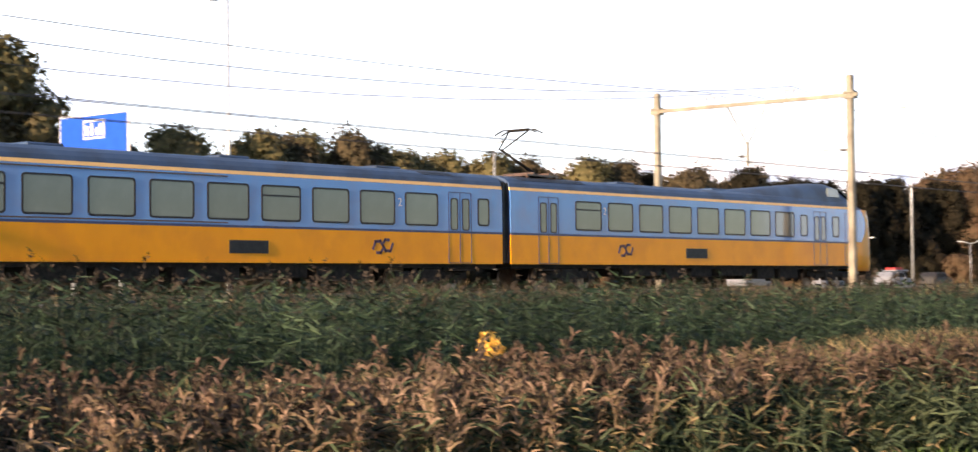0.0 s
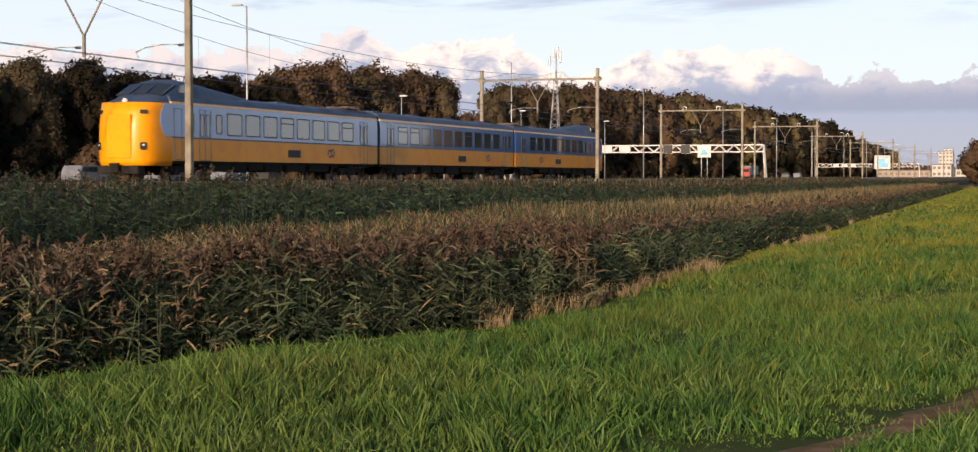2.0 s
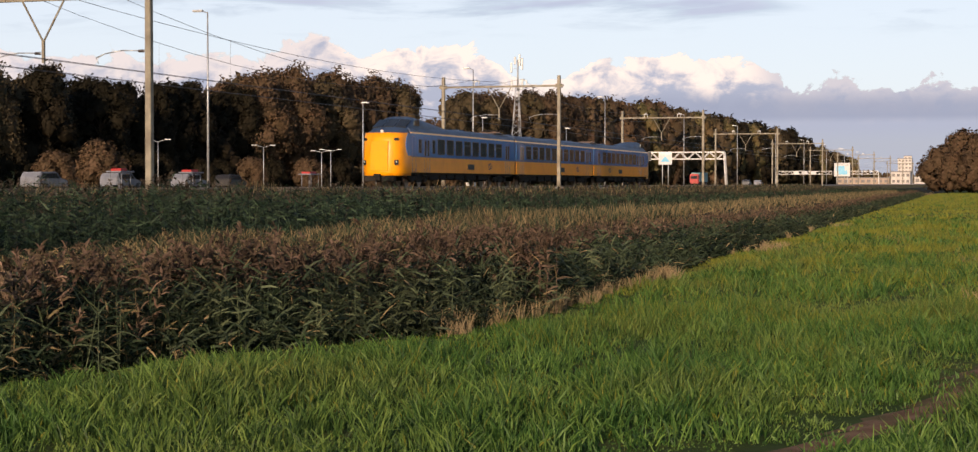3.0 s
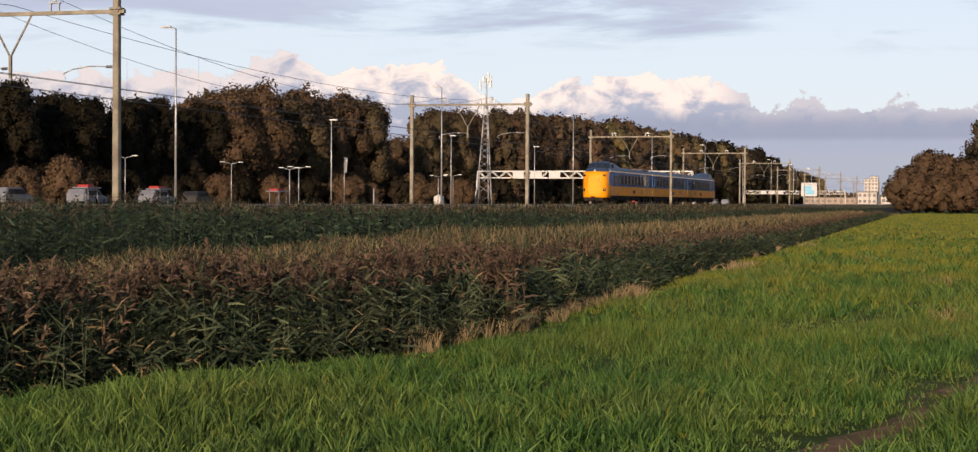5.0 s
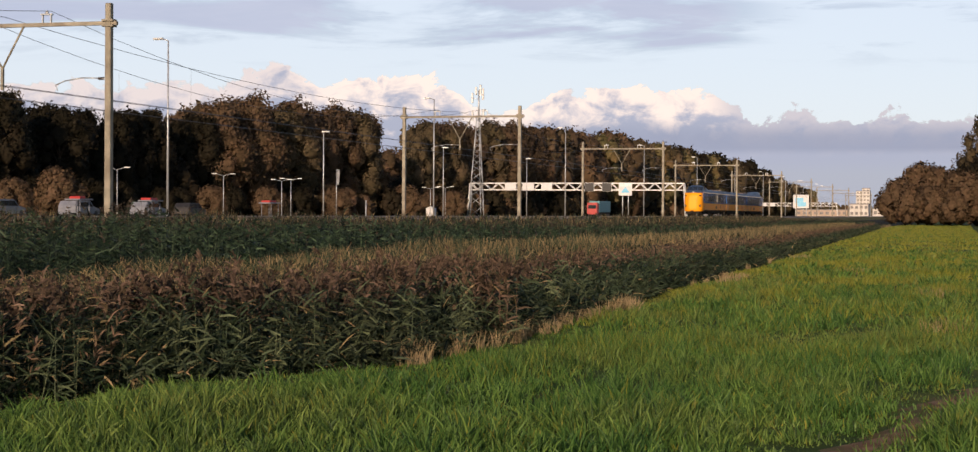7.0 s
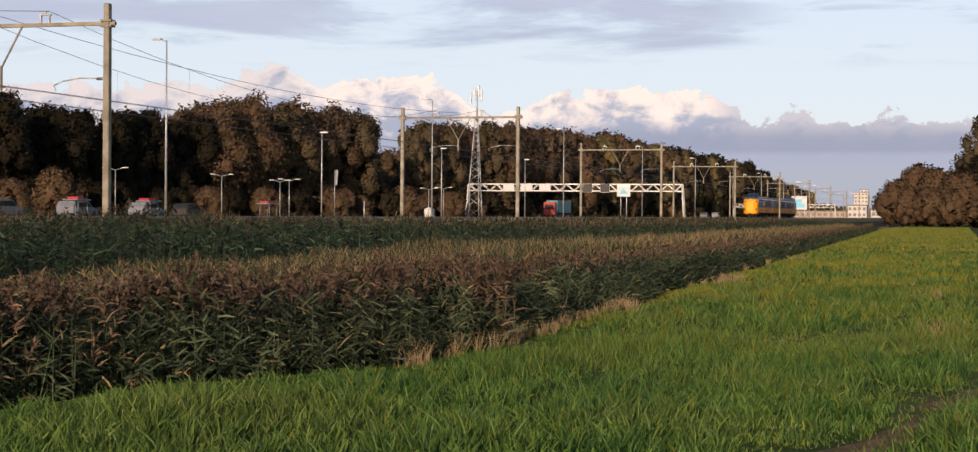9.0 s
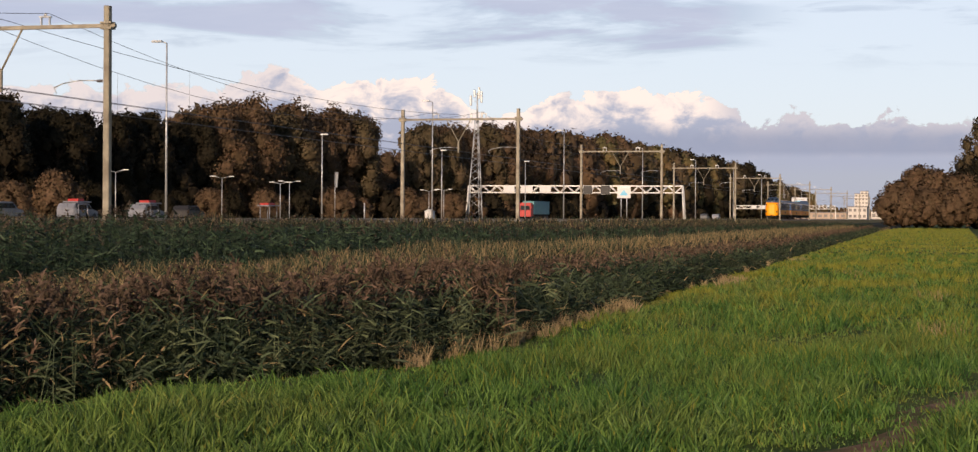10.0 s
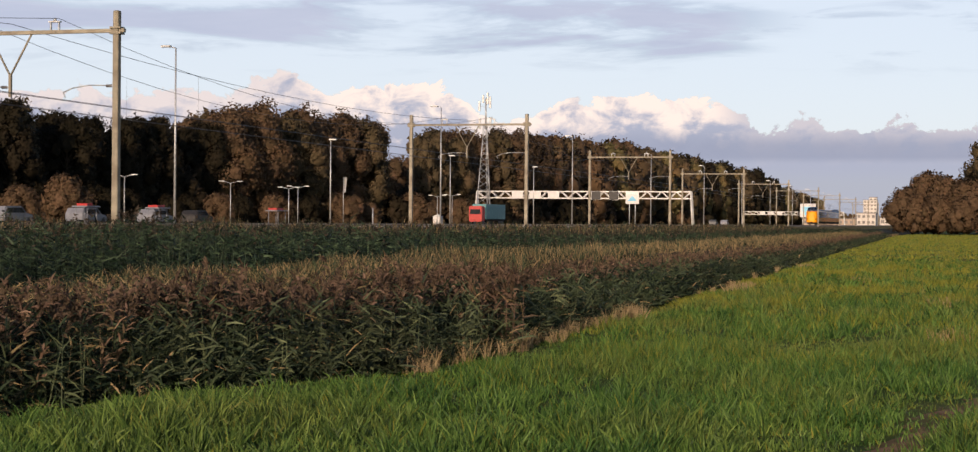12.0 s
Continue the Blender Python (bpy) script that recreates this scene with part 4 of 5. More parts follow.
def make_tree(seed, h, spread, leafm, label, slim=False, size=.215, per=125, low=.08):
    """A tapered trunk with limbs, and a crown of many clumps with gaps."""
    rng = np.random.default_rng(seed)
    e = thing("tree", label, "tree", "trees of the wood")
    e["leaf"] = leafm
    bm = B()
    top = Vector((rng.uniform(-.5, .5), rng.uniform(-.5, .5), h * .8))
    tube(bm, (0, 0, -.3), top * .5, .03 * h * .6, .02 * h * .6, n=8)
    tube(bm, top * .5, top, .02 * h * .6, .04, n=6)
    centres, radii = [], []
    k = 30 if not slim else 26
    for i in range(k):
        u = low + (1 - low) * (i + .5) / k
        w = spread * (math.sin(math.pi * min(1, .20 + .74 * u)) ** .6) * rng.uniform(.5, 1.0)
        ang = i * 2.4 + rng.uniform(-.5, .5)
        c = (w * .85 * math.cos(ang), w * .85 * math.sin(ang), h * u * .93)
        r = spread * rng.uniform(.20, .42)
        centres.append(c)
        radii.append((r, r, r * rng.uniform(1.0, 1.5) * (1.4 if slim else 1)))
        s = top * min(.95, u * .8)
        tube(bm, s, c, .012 * h * .5, .02, n=5, caps=False)
    centres.append((0, 0, h * .93))
    radii.append((spread * .35, spread * .35, h * .09))
    part("trunk", bm, M["bark"], e)
    v, f, nn = leaf_cloud(rng, centres, radii, per, size)
    o = new("crown", leafy(raw("crown", v, f, [M[leafm]]), nn))
    o.parent = e
    if not slim:
        CROWNS[id(e)] = leaf_cloud(rng, centres, radii, per * .18, size * 1.8, .88)
    else:
        CROWNS[id(e)] = leaf_cloud(rng, centres[::2] + centres[-1:], [tuple(1.2 * q for q in r) for r in radii[::2] + radii[-1:]], per * .18, size * 1.8, .88)
    return e


def build_woods():
    kinds = [
        make_tree(1, 15, 4.6, "leaf_dark", "broad dark brown-green tree in autumn leaf"),
        make_tree(2, 15, 4.2, "leaf_olive", "broad olive green tree at the wood's edge"),
        make_tree(3, 15, 4.9, "leaf_rust", "broad rust-brown tree in autumn leaf"),
        make_tree(4, 15, 3.3, "leaf_dark", "slim upright dark brown-green poplar", True),
        make_tree(5, 15, 3.5, "leaf_rust", "slim upright brown poplar", True),
        make_tree(6, 15, 4.4, "leaf_dark", "rounded dark brown-green tree with a dense crown"),
    ]
    # trees whose blackish leaf colour stands in for shade
    deep = [make_tree(9, 15, 4.7, "leaf_shaded", "broad tree with shade put into its blackish-green leaves"), make_tree(10, 15, 3.6, "leaf_shaded", "slim tree with shade put into its blackish-green leaves", True)]
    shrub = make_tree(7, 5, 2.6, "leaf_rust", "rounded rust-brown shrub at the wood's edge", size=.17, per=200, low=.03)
    # shrub in the same shade-dark leaf colour
    shrub2 = make_tree(8, 5, 2.8, "leaf_shaded", "rounded shrub at the wood's edge, leaves darkened for shade", size=.17, per=200, low=.03)
    rnd = random.Random(11)
    YH = [(20, 19), (60, 19), (74, 19), (79, 14.2), (155, 13.8), (225, 14.3), (240, 17.0), (258, 18.5), (300, 19.5), (311, 17), (318, 11), (324, 12), (333, 18.5), (363, 20.3), (437, 22.8), (515, 25), (613, 27), (735, 27.5), (913, 27.5), (1020, 24), (1113, 21), (1300, 20)]

    def line(y):
        return float(np.interp(y, [p[0] for p in YH], [p[1] for p in YH]))
    first = {id(k): True for k in kinds + deep + [shrub, shrub2]}
    back, back_n = [], []

    def place(k, x, y, h, joined=False):
        base = 5 if k in (shrub, shrub2) else 15
        s = h / base
        rz = rnd.uniform(0, 6.28)
        wide = s * rnd.uniform(.95, 1.15) if h < 22 else s * 1.0
        m = Matrix.LocRotScale((x, y, .9), Euler((0, 0, rz)), None)
        if joined:
            v, f, nn = CROWNS[id(k)]
            c, d = math.cos(rz), math.sin(rz)
            v = v * [wide, wide, s]
            turn = np.array([[c, d, 0], [-d, c, 0], [0, 0, 1]])
            back.append((v @ turn + [x, y, .9], f, LEAF.index(k["leaf"])))
            back_n.append(nn @ turn)
        elif first[id(k)]:
            first[id(k)] = False
            k.matrix_basis = m
            k.scale = (wide, wide, s)
        else:
            copy_thing(k, m).scale = (wide, wide, s)
    dark, olive, rust, slim, slim_rust, round_ = kinds

    def belt(y):
        """The kinds that make up the wood's edge along its length; the blackish ones paint its shaded stretches."""
        if y < 150:
            return [dark, olive, olive, round_]
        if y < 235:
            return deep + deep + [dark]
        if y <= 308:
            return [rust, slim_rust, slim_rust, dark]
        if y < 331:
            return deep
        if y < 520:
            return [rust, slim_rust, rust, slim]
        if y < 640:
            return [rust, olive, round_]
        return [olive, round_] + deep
    y = 24.0
    while y < 1290:
        h = line(y)
        step = 3.3 + y * .0095
        gap = 308 < y < 331
        if not gap:
            place(rnd.choice(belt(y)), -109.5 - rnd.uniform(-3.5, 3.0), y, h * rnd.uniform(.92, 1.02), y > 430)
        hole = 332 < y < 357
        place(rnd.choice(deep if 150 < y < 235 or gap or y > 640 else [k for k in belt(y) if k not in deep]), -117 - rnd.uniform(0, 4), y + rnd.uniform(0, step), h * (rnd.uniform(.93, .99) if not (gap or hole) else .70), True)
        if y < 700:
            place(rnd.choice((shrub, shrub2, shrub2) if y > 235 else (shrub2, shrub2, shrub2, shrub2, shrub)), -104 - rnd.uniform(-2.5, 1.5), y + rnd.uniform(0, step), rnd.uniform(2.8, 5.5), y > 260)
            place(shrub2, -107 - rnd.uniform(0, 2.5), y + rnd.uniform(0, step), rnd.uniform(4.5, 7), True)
        y += step * rnd.uniform(.8, 1.2)
    # detached shrubs in front of the wood
    for x, y, h in ((-94, 156, 3.8), (-97, 170, 5.2), (-98, 262, 4.4), (-99, 300, 5.5), (-99, 330, 5.0), (-99, 215, 4.0), (-98, 232, 4.2)):
        place(shrub, x, y, h)
    # shrubs at the end of the meadow
    for x, y, h, k in ((-10.4, 297, 6.6, shrub), (-6.7, 303, 9.2, shrub), (-8.6, 294, 5.6, shrub), (-3.5, 299, 8.4, shrub), (-.3, 295, 7.8, shrub), (2.8, 300, 9.4, shrub2), (-5.0, 292, 5.4, shrub), (-1.3, 290, 4.8, shrub)):
        place(k, x, y, h)
    for x, y, h in ((4.0, 309, 18.4), (9.5, 312, 17.0)):
        place(kinds[5], x, y, h)
    # the wood goes on beside the meadow: an unseen row, added to darken the train's reflections
    for i in range(46):
        place(kinds[i % 6], 15 + i * .7 + rnd.uniform(-1.5, 1.5), 252 * 1.04 ** i, rnd.uniform(13, 16) + i * .25, True)
        place(shrub2, 12 + i * .7 + rnd.uniform(-1, 1), 250 * 1.04 ** i, rnd.uniform(5, 7) + i * .1, True)
    # and closes the view beyond the motorway
    for i in range(30):
        place((kinds + deep)[i % 8], -132 + 2.8 * i + rnd.uniform(-1.5, 1.5), 1560 + rnd.uniform(0, 25), rnd.uniform(11.5, 14) - .16 * i, True)
    wood = gather("far_wood", back, [M[k] for k in LEAF], "dense brown-green woodland further back", "woodland")
    leafy(wood.data, np.concatenate(back_n))


# ---------------------------------------------------------------- reeds and grass
def blades(base, tip, bend, width, rng, seg=2):
    """Flat tapered blades from base to tip that sag by bend; returns vertices and triangles."""
    n = len(base)
    d = tip - base
    side = np.cross(d, rng.normal(size=(n, 3)))
    side /= np.linalg.norm(side, axis=1)[:, None] + 1e-9
    vs = []
    for k in range(seg):
        u = k / seg
        p = base + d * u
        p[:, 2] += bend * u * (1 - u) * 2
        w = (width * (1 - .55 * u) * (.75 if k == 0 else 1))[:, None] * side * .5
        vs += [p - w, p + w]
    vs.append(tip)
    v = np.stack(vs, 1)
    m = v.shape[1]
    i = np.arange(n)[:, None] * m
    f = []
    for k in range(seg - 1):
        f += [i + [2 * k, 2 * k + 1, 2 * k + 3], i + [2 * k, 2 * k + 3, 2 * k + 2]]
    f.append(i + [2 * seg - 2, 2 * seg - 1, 2 * seg])
    return v.reshape(-1, 3), np.concatenate(f)


def gather(name, chunks, mats, label, category):
    """Joins (vertices, triangles, material index) chunks into one object."""
    V, F, I, o = [], [], [], 0
    for v, f, k in chunks:
        V.append(v)
        F.append(f + o)
        I.append(np.full(len(f), k))
        o += len(v)
    return tagged(new(name, raw(name, np.concatenate(V), np.concatenate(F), mats, np.concatenate(I))), label, category, kind="stuff")


def reed_bed(name, label, seed, xy, foot, tall, mats, leaves, lw, plumes=1.0, dry=.2, plume_size=.25, leaf_len=1.0):
    """Reeds: stalk, hanging leaves, and a drooping plume each. foot, tall: arrays of base height and plant height."""
    rng = np.random.default_rng(seed)
    n = len(xy)
    base = np.column_stack([xy, foot])
    lean = rng.normal(0, .07, (n, 2)) + [.03, .03]
    top = base + np.column_stack([lean * tall[:, None], tall])
    chunks = []
    v, f = blades(base, top, np.zeros(n), np.full(n, .010 * lw), rng, 2)
    chunks.append((v, f, 0))
    for k in range(leaves):
        u = rng.uniform(.22, .97, n)
        p = base + (top - base) * u[:, None]
        a = rng.uniform(0, 2 * np.pi, n)
        l = rng.uniform(.13, .33, n) * (1.1 - .35 * u) * leaf_len
        el = rng.uniform(-.6, .9, n)
        t = p + np.column_stack([np.cos(a) * l * np.cos(el), np.sin(a) * l * np.cos(el), l * np.sin(el)])
        v, f = blades(p, t, l * .14, rng.uniform(.013, .028, n) * lw * (1.25 if lw > 1.5 else 1), rng, 1 if lw > 1.5 else 2)
        isdry = rng.random(n) < dry * (1.4 - u)
        f3 = f.reshape(-1, n, 3)
        chunks.append((v, f3[:, ~isdry].reshape(-1, 3), 0))
        if isdry.any():
            chunks.append((v, f3[:, isdry].reshape(-1, 3), 1))
    pick = rng.random(n) < plumes
    b = top[pick]
    m = len(b)
    side = rng.uniform(0, 2 * np.pi, m)
    droop = np.column_stack([np.cos(side), np.sin(side)])
    for k in range(int(14 * max(1, plume_size / .25)) if lw < 1.3 else 8):
        u = rng.uniform(0, 1, m)
        a = side + rng.normal(0, 1.3, m)
        l = plume_size * rng.uniform(.3, .62, m) * (1.1 - .5 * u)
        el = rng.uniform(-.2, 1.2, m)
        s = b + np.column_stack([droop * (.10 * u * u)[:, None], plume_size * (1.25 * u - .45 - .25 * u * u)])
        t = s + np.column_stack([np.cos(a) * l * np.cos(el), np.sin(a) * l * np.cos(el), l * np.sin(el)])
        v, f = blades(s, t, l * .3, rng.uniform(.016, .032, m) * lw * (1.2 if lw > 1.2 else 1), rng, 1 if lw > 1.2 else 2)
        chunks.append((v, f, 2))
    return gather(name, chunks, mats, label, "reed")


def wave(x, y, s=1.0):
    return np.sin(x * 1.3 * s + y * .7 * s) * .5 + np.sin(y * .37 * s - x * .5 + 1.7) * .6 + np.sin(y * 1.9 * s + 2.1) * .25


build_woods()


def build_reeds():
    rng = np.random.default_rng(21)

    def scatter(y0, y1, x0, x1, density, follow):
        n = int((y1 - y0) * (x0 - x1) * density)
        y = rng.uniform(y0, y1, n)
        x = rng.uniform(x1, x0, n)
        if follow:
            x = x + bank(y)
        thin = rng.random(n) < .45 + .6 * smooth(-.7, .5, wave(x, y, 1.7) * .7 + .5 * wave(y, x, 3.1))
        x, y = x[thin], y[thin]
        return np.column_stack([x, y])
    near = [M["reed_leaf"], M["reed_dry"], M["plume"]]
    far = [M["reed_green"], M["reed_dry"], M["plume_dark"]]
    for i, (y0, y1, d, lw, lv) in enumerate(((4, 26, 120, 1.1, 9), (26, 60, 75, 1.5, 6), (60, 240, 18, 2.8, 4))):
        xy = scatter(y0, y1, .1, -2.5, d, True)
        x, y = xy.T
        ex = x - bank(y)
        foot = height(x, y) - .05
        front = smooth(.1, -.3, ex)
        top = np.interp(y, [5, 12, 20, 30, 45, 90], [1.15, 1.05, .98, .88, .78, .70]) + .08 * wave(x, y, 1.2) + rng.normal(0, .08, len(x))
        tall = np.maximum(.3, (top - foot) * (.5 + .5 * front) * (1 - .3 * smooth(-1.5, -2.5, ex)) * rng.uniform(.82, 1.06, len(x)) - .2)
        reed_bed("reed_bed", "dense brown-plumed reeds along the near ditch", 31 + i, xy, foot, tall, near, lv, lw, plumes=(.95, .8, .7)[i] * smooth(-.35 - .3 * (i > 0), -1.0 - .5 * (i > 0), ex), dry=.05 + .40 * smooth(13.5, 8, y))
    for i, (y0, y1, d, lw, lv) in enumerate(((3, 34, 24, 1.7, 6), (34, 90, 12, 2.4, 5), (90, 330, 2.6, 4.6, 4))):
        xy = scatter(y0, y1, -15.5, -27.5, d, False)
        x, y = xy.T
        foot = height(x, y) - .05
        top = np.interp(y, [5, 17, 26, 44, 64, 92, 160], [2.0, 1.93, 1.82, 1.66, 1.44, 1.12, .96]) + .19 * wave(x, y, .7) + rng.normal(0, .12, len(x)) - .35 * smooth(-19, -15.5, x)
        tall = np.maximum(.3, (top - foot) * rng.uniform(.75, 1.03, len(x)) - .15)
        reed_bed("reed_bed", "dense deep green reeds along the far ditch", 41 + i, xy, foot, tall, far, lv, lw, plumes=.06 + .5 * smooth(-23, -27, x), dry=.0, leaf_len=1.35)
    # shorter plumed reeds that stand before the bed where it bends towards the viewer
    y = rng.uniform(4, 14.5, 900)
    x = bank(y) - rng.uniform(.0, 2.4, 900)
    foot = height(x, y) - .05
    tall = (rng.uniform(.35, 1.0, 900) - foot) * .8
    # plumes in the lighter copy, with sunlight in their colour
    reed_bed("reed_bed", "shorter russet-plumed reeds at the ditch edge", 57, np.column_stack([x, y]), foot, tall, [M["reed_dry"], M["reed_dry"], M["plume_sunlit"]], 3, 1.15, plumes=smooth(15, 10, y), dry=.3, plume_size=.34)
    # paler sprays of reed that stand out along the near edge, sunlight put into their leaf colour
    cy = np.concatenate([np.arange(8.6, 27, .42), np.arange(27, 42, 1.1)])
    cy = cy + rng.normal(0, .2, len(cy))
    k = 10
    y = np.repeat(cy, k) + rng.normal(0, .15, k * len(cy))
    x = bank(y) - np.repeat(rng.uniform(-.05, .45, len(cy)), k) + rng.normal(0, .10, len(y))
    tall = rng.uniform(.45, 1.0, len(y)) * np.repeat(rng.uniform(.55, 1.15, len(cy)), k)
    reed_bed("young_reed", "pale olive sprays of reed at the ditch edge, sunlight in their colour", 61, np.column_stack([x, y]), height(x, y) - .03, tall, [M["reed_sunlit"], M["reed_dry"], M["plume"]], 9, 1.15, plumes=0.0, dry=.08)
    # a russet clump that leans out, and a few bleached dead stalks
    for label, cx, cy, r, n, h, mats, plumes in (("russet clump of reed leaning out of the bed", -5.85, 20.8, .16, 40, 1.0, [M["plume"], M["reed_dry"], M["plume"]], 1.0), ("bleached dead reed stalks standing proud", -7.1, 17.4, .10, 12, 1.25, [M["straw"], M["straw"], M["plume"]], 0.0)):
        x, y = cx + rng.normal(0, r, n), cy + rng.normal(0, r, n)
        foot = height(x, y) - .03
        reed_bed("reed_clump", label, 67, np.column_stack([x, y]), foot, h * rng.uniform(.55, 1.0, n) - foot * .8, mats, 5 if plumes else 1, 1.2, plumes=plumes, dry=.2)
    # rough grass between the two ditches, and on the railway bank
    for i, (y0, y1, x0, x1, d, lw) in enumerate(((3, 60, -9.8, -16.0, 34, 1.5), (60, 260, -10.0, -18.0, 7, 3.0), (5, 90, -27, -34.5, 16, 2.2), (90, 330, -27, -34.5, 4, 4.5))):
        xy = scatter(y0, y1, x0, x1, d, False)
        x, y = xy.T
        n = len(x)
        base = np.column_stack([x, y, height(x, y) - .03])
        hgt = (rng.uniform(.30, .62, n) if i < 2 else rng.uniform(.35, .72, n)) * (1 + .25 * wave(x, y))
        if i < 2:
            hgt *= np.interp(y, [5, 20, 32, 45, 80], [.35, .4, .6, .95, .85])
        chunks = []
        for k, mi in ((0, 0), (1, 1), (2, 0 if i == 0 else 1 if i == 1 else 2), (3, 1 if i < 2 else 0), (4, 0 if i < 2 else 2)):
            t = base + np.column_stack([rng.normal(0, .16, (n, 2)), hgt * rng.uniform(.6, 1.1, n)])
            v, f = blades(base + np.column_stack([rng.normal(0, .07, (n, 2)), np.zeros(n)]), t, np.full(n, .03), rng.uniform(.012, .022, n) * lw * (1.2 if i else 1), rng, 1 if i else 2)
            chunks.append((v, f, mi))
        gather("rough_grass", chunks, [M["reed_leaf" if i < 2 else "reed_green"], M["reed_dry"], M["plume_dark"]], "rough yellow-green grass with dry stalks", "grass")


build_reeds()


def build_meadow():
    rng = np.random.default_rng(77)
    chunks = []
    for y0, y1, d, w, h in ((8.5, 15, 900, .013, .17), (15, 24, 700, .014, .17), (24, 40, 300, .020, .17), (40, 75, 130, .036, .16), (75, 310, 24, .085, .14)):
        x1 = -9.5 if y1 < 80 else -13
        n = int((y1 - y0) * (1.4 - x1) * d)
        x, y = rng.uniform(x1, 1.4, n), rng.uniform(y0, y1, n)
        edge = bank(y) - .2
        path = np.abs(x - (-.80 + .26 * (y - 12.2) + .12 * np.sin(y * 1.1)))
        keep = (x > edge - .5 + .2 * np.sin(y * 2.3)) & ((path > .25 + .07 * np.sin(y * 2.7) + .05 * np.sin(y * 9)) | (rng.random(n) < .25) | (y > 19))
        x, y = x[keep], y[keep]
        n = len(x)
        clump = np.clip(.72 + .40 * wave(x, y, 2.3) + .45 * wave(y, x, 6.1) + .2 * wave(x + y, x - y, 11), .22, 2.1)
        base = np.column_stack([x, y, height(x, y) - .01])
        off = x - (-.80 + .26 * (y - 12.2) + .12 * np.sin(y * 1.1))
        hh = h * clump ** 1.35 * rng.uniform(.45, 1.15, n) * (.5 + .5 * smooth(.0, 1.1, x - bank(y))) * np.where(y < 18, .42 + .58 * smooth(.1, .6, np.abs(off + .1)), 1)
        t = base + np.column_stack([rng.normal(0, .45, (n, 2)) * hh[:, None], hh])
        v, f = blades(base, t, hh * .25, w * rng.uniform(.7, 1.4, n) * (1.25 if y0 > 14 else 1), rng, 1 if y0 > 14 else 2)
        # more yellow blades further off: paints the far meadow's stronger light
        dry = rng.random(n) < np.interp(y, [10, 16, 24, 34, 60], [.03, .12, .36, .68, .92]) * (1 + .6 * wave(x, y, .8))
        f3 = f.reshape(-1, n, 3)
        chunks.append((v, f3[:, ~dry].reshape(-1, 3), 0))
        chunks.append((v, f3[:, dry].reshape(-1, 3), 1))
    # coarser tufts that arch over the sward
    for y0, y1, d, w in ((8.5, 20, 13, .012), (20, 40, 7, .020), (40, 80, 1.8, .045)):
        n = int((y1 - y0) * 9 * d)
        x, y = rng.uniform(-8.5, 1.4, n), rng.uniform(y0, y1, n)
        keep = (x > bank(y) + .7) & (np.abs(x - (-.80 + .26 * (y - 12.2))) > .6) & (wave(x, y, .9) > rng.normal(-.2, .4, n))
        x, y = x[keep], y[keep]
        k = 20
        big = np.repeat(rng.uniform(.55, 1.45, len(x)), k)
        x, y = np.repeat(x, k), np.repeat(y, k)
        n = len(x)
        base = np.column_stack([x + rng.normal(0, .06, n), y + rng.normal(0, .06, n), np.zeros(n)])
        base[:, 2] = height(base[:, 0], base[:, 1]) - .01
        a, r = rng.uniform(0, 6.283, n), rng.uniform(.04, .15, n) * big
        t = base + np.column_stack([np.cos(a) * r, np.sin(a) * r, big * rng.uniform(.08, .21, n)])
        v, f = blades(base, t, r * .5, w * rng.uniform(.7, 1.3, n), rng, 2)
        chunks.append((v, f, 0))
    gather("meadow_grass", chunks, [M["grass"], M["grass_yellow_lit"]], "lush green meadow grass growing in clumps", "grass")
    # pale dry grass along the ditch and in patches
    spots = []
    for k in range(44):
        y = 17.5 + 14 * rng.random() if k % 4 else 14 + 50 * rng.random()
        spots.append((float(bank(y)) + .14 + rng.normal(0, .10), y, rng.uniform(.03, .12), rng.uniform(.14, .30)))
    for x, y in ((-6.0, 67), (-5.8, 64), (-5.75, 45), (-5.55, 42.5), (-2.9, 50), (-.2, 24.5), (-.5, 36)):
        spots.append((x, y, .36, .17))
    group = []
    for x, y, r, h in spots:
        n = int(22 + 330 * r)
        a, d = rng.uniform(0, 6.283, n), r * np.sqrt(rng.random(n))
        px, py = x + d * np.cos(a), y + d * np.sin(a) * 3.5
        base = np.column_stack([px, py, height(px, py)])
        hh = h * rng.uniform(.5, 1.2, n)
        t = base + np.column_stack([rng.normal(0, .35, (n, 2)) * hh[:, None], hh])
        v, f = blades(base, t, hh * .2, (.004 + y * .00025) * rng.uniform(.7, 1.4, n), rng, 2)
        group.append((v, f, 0))
    gather("dry_grass", group, [M["straw"]], "pale straw-coloured dry grass at the ditch edge", "grass")


build_meadow()


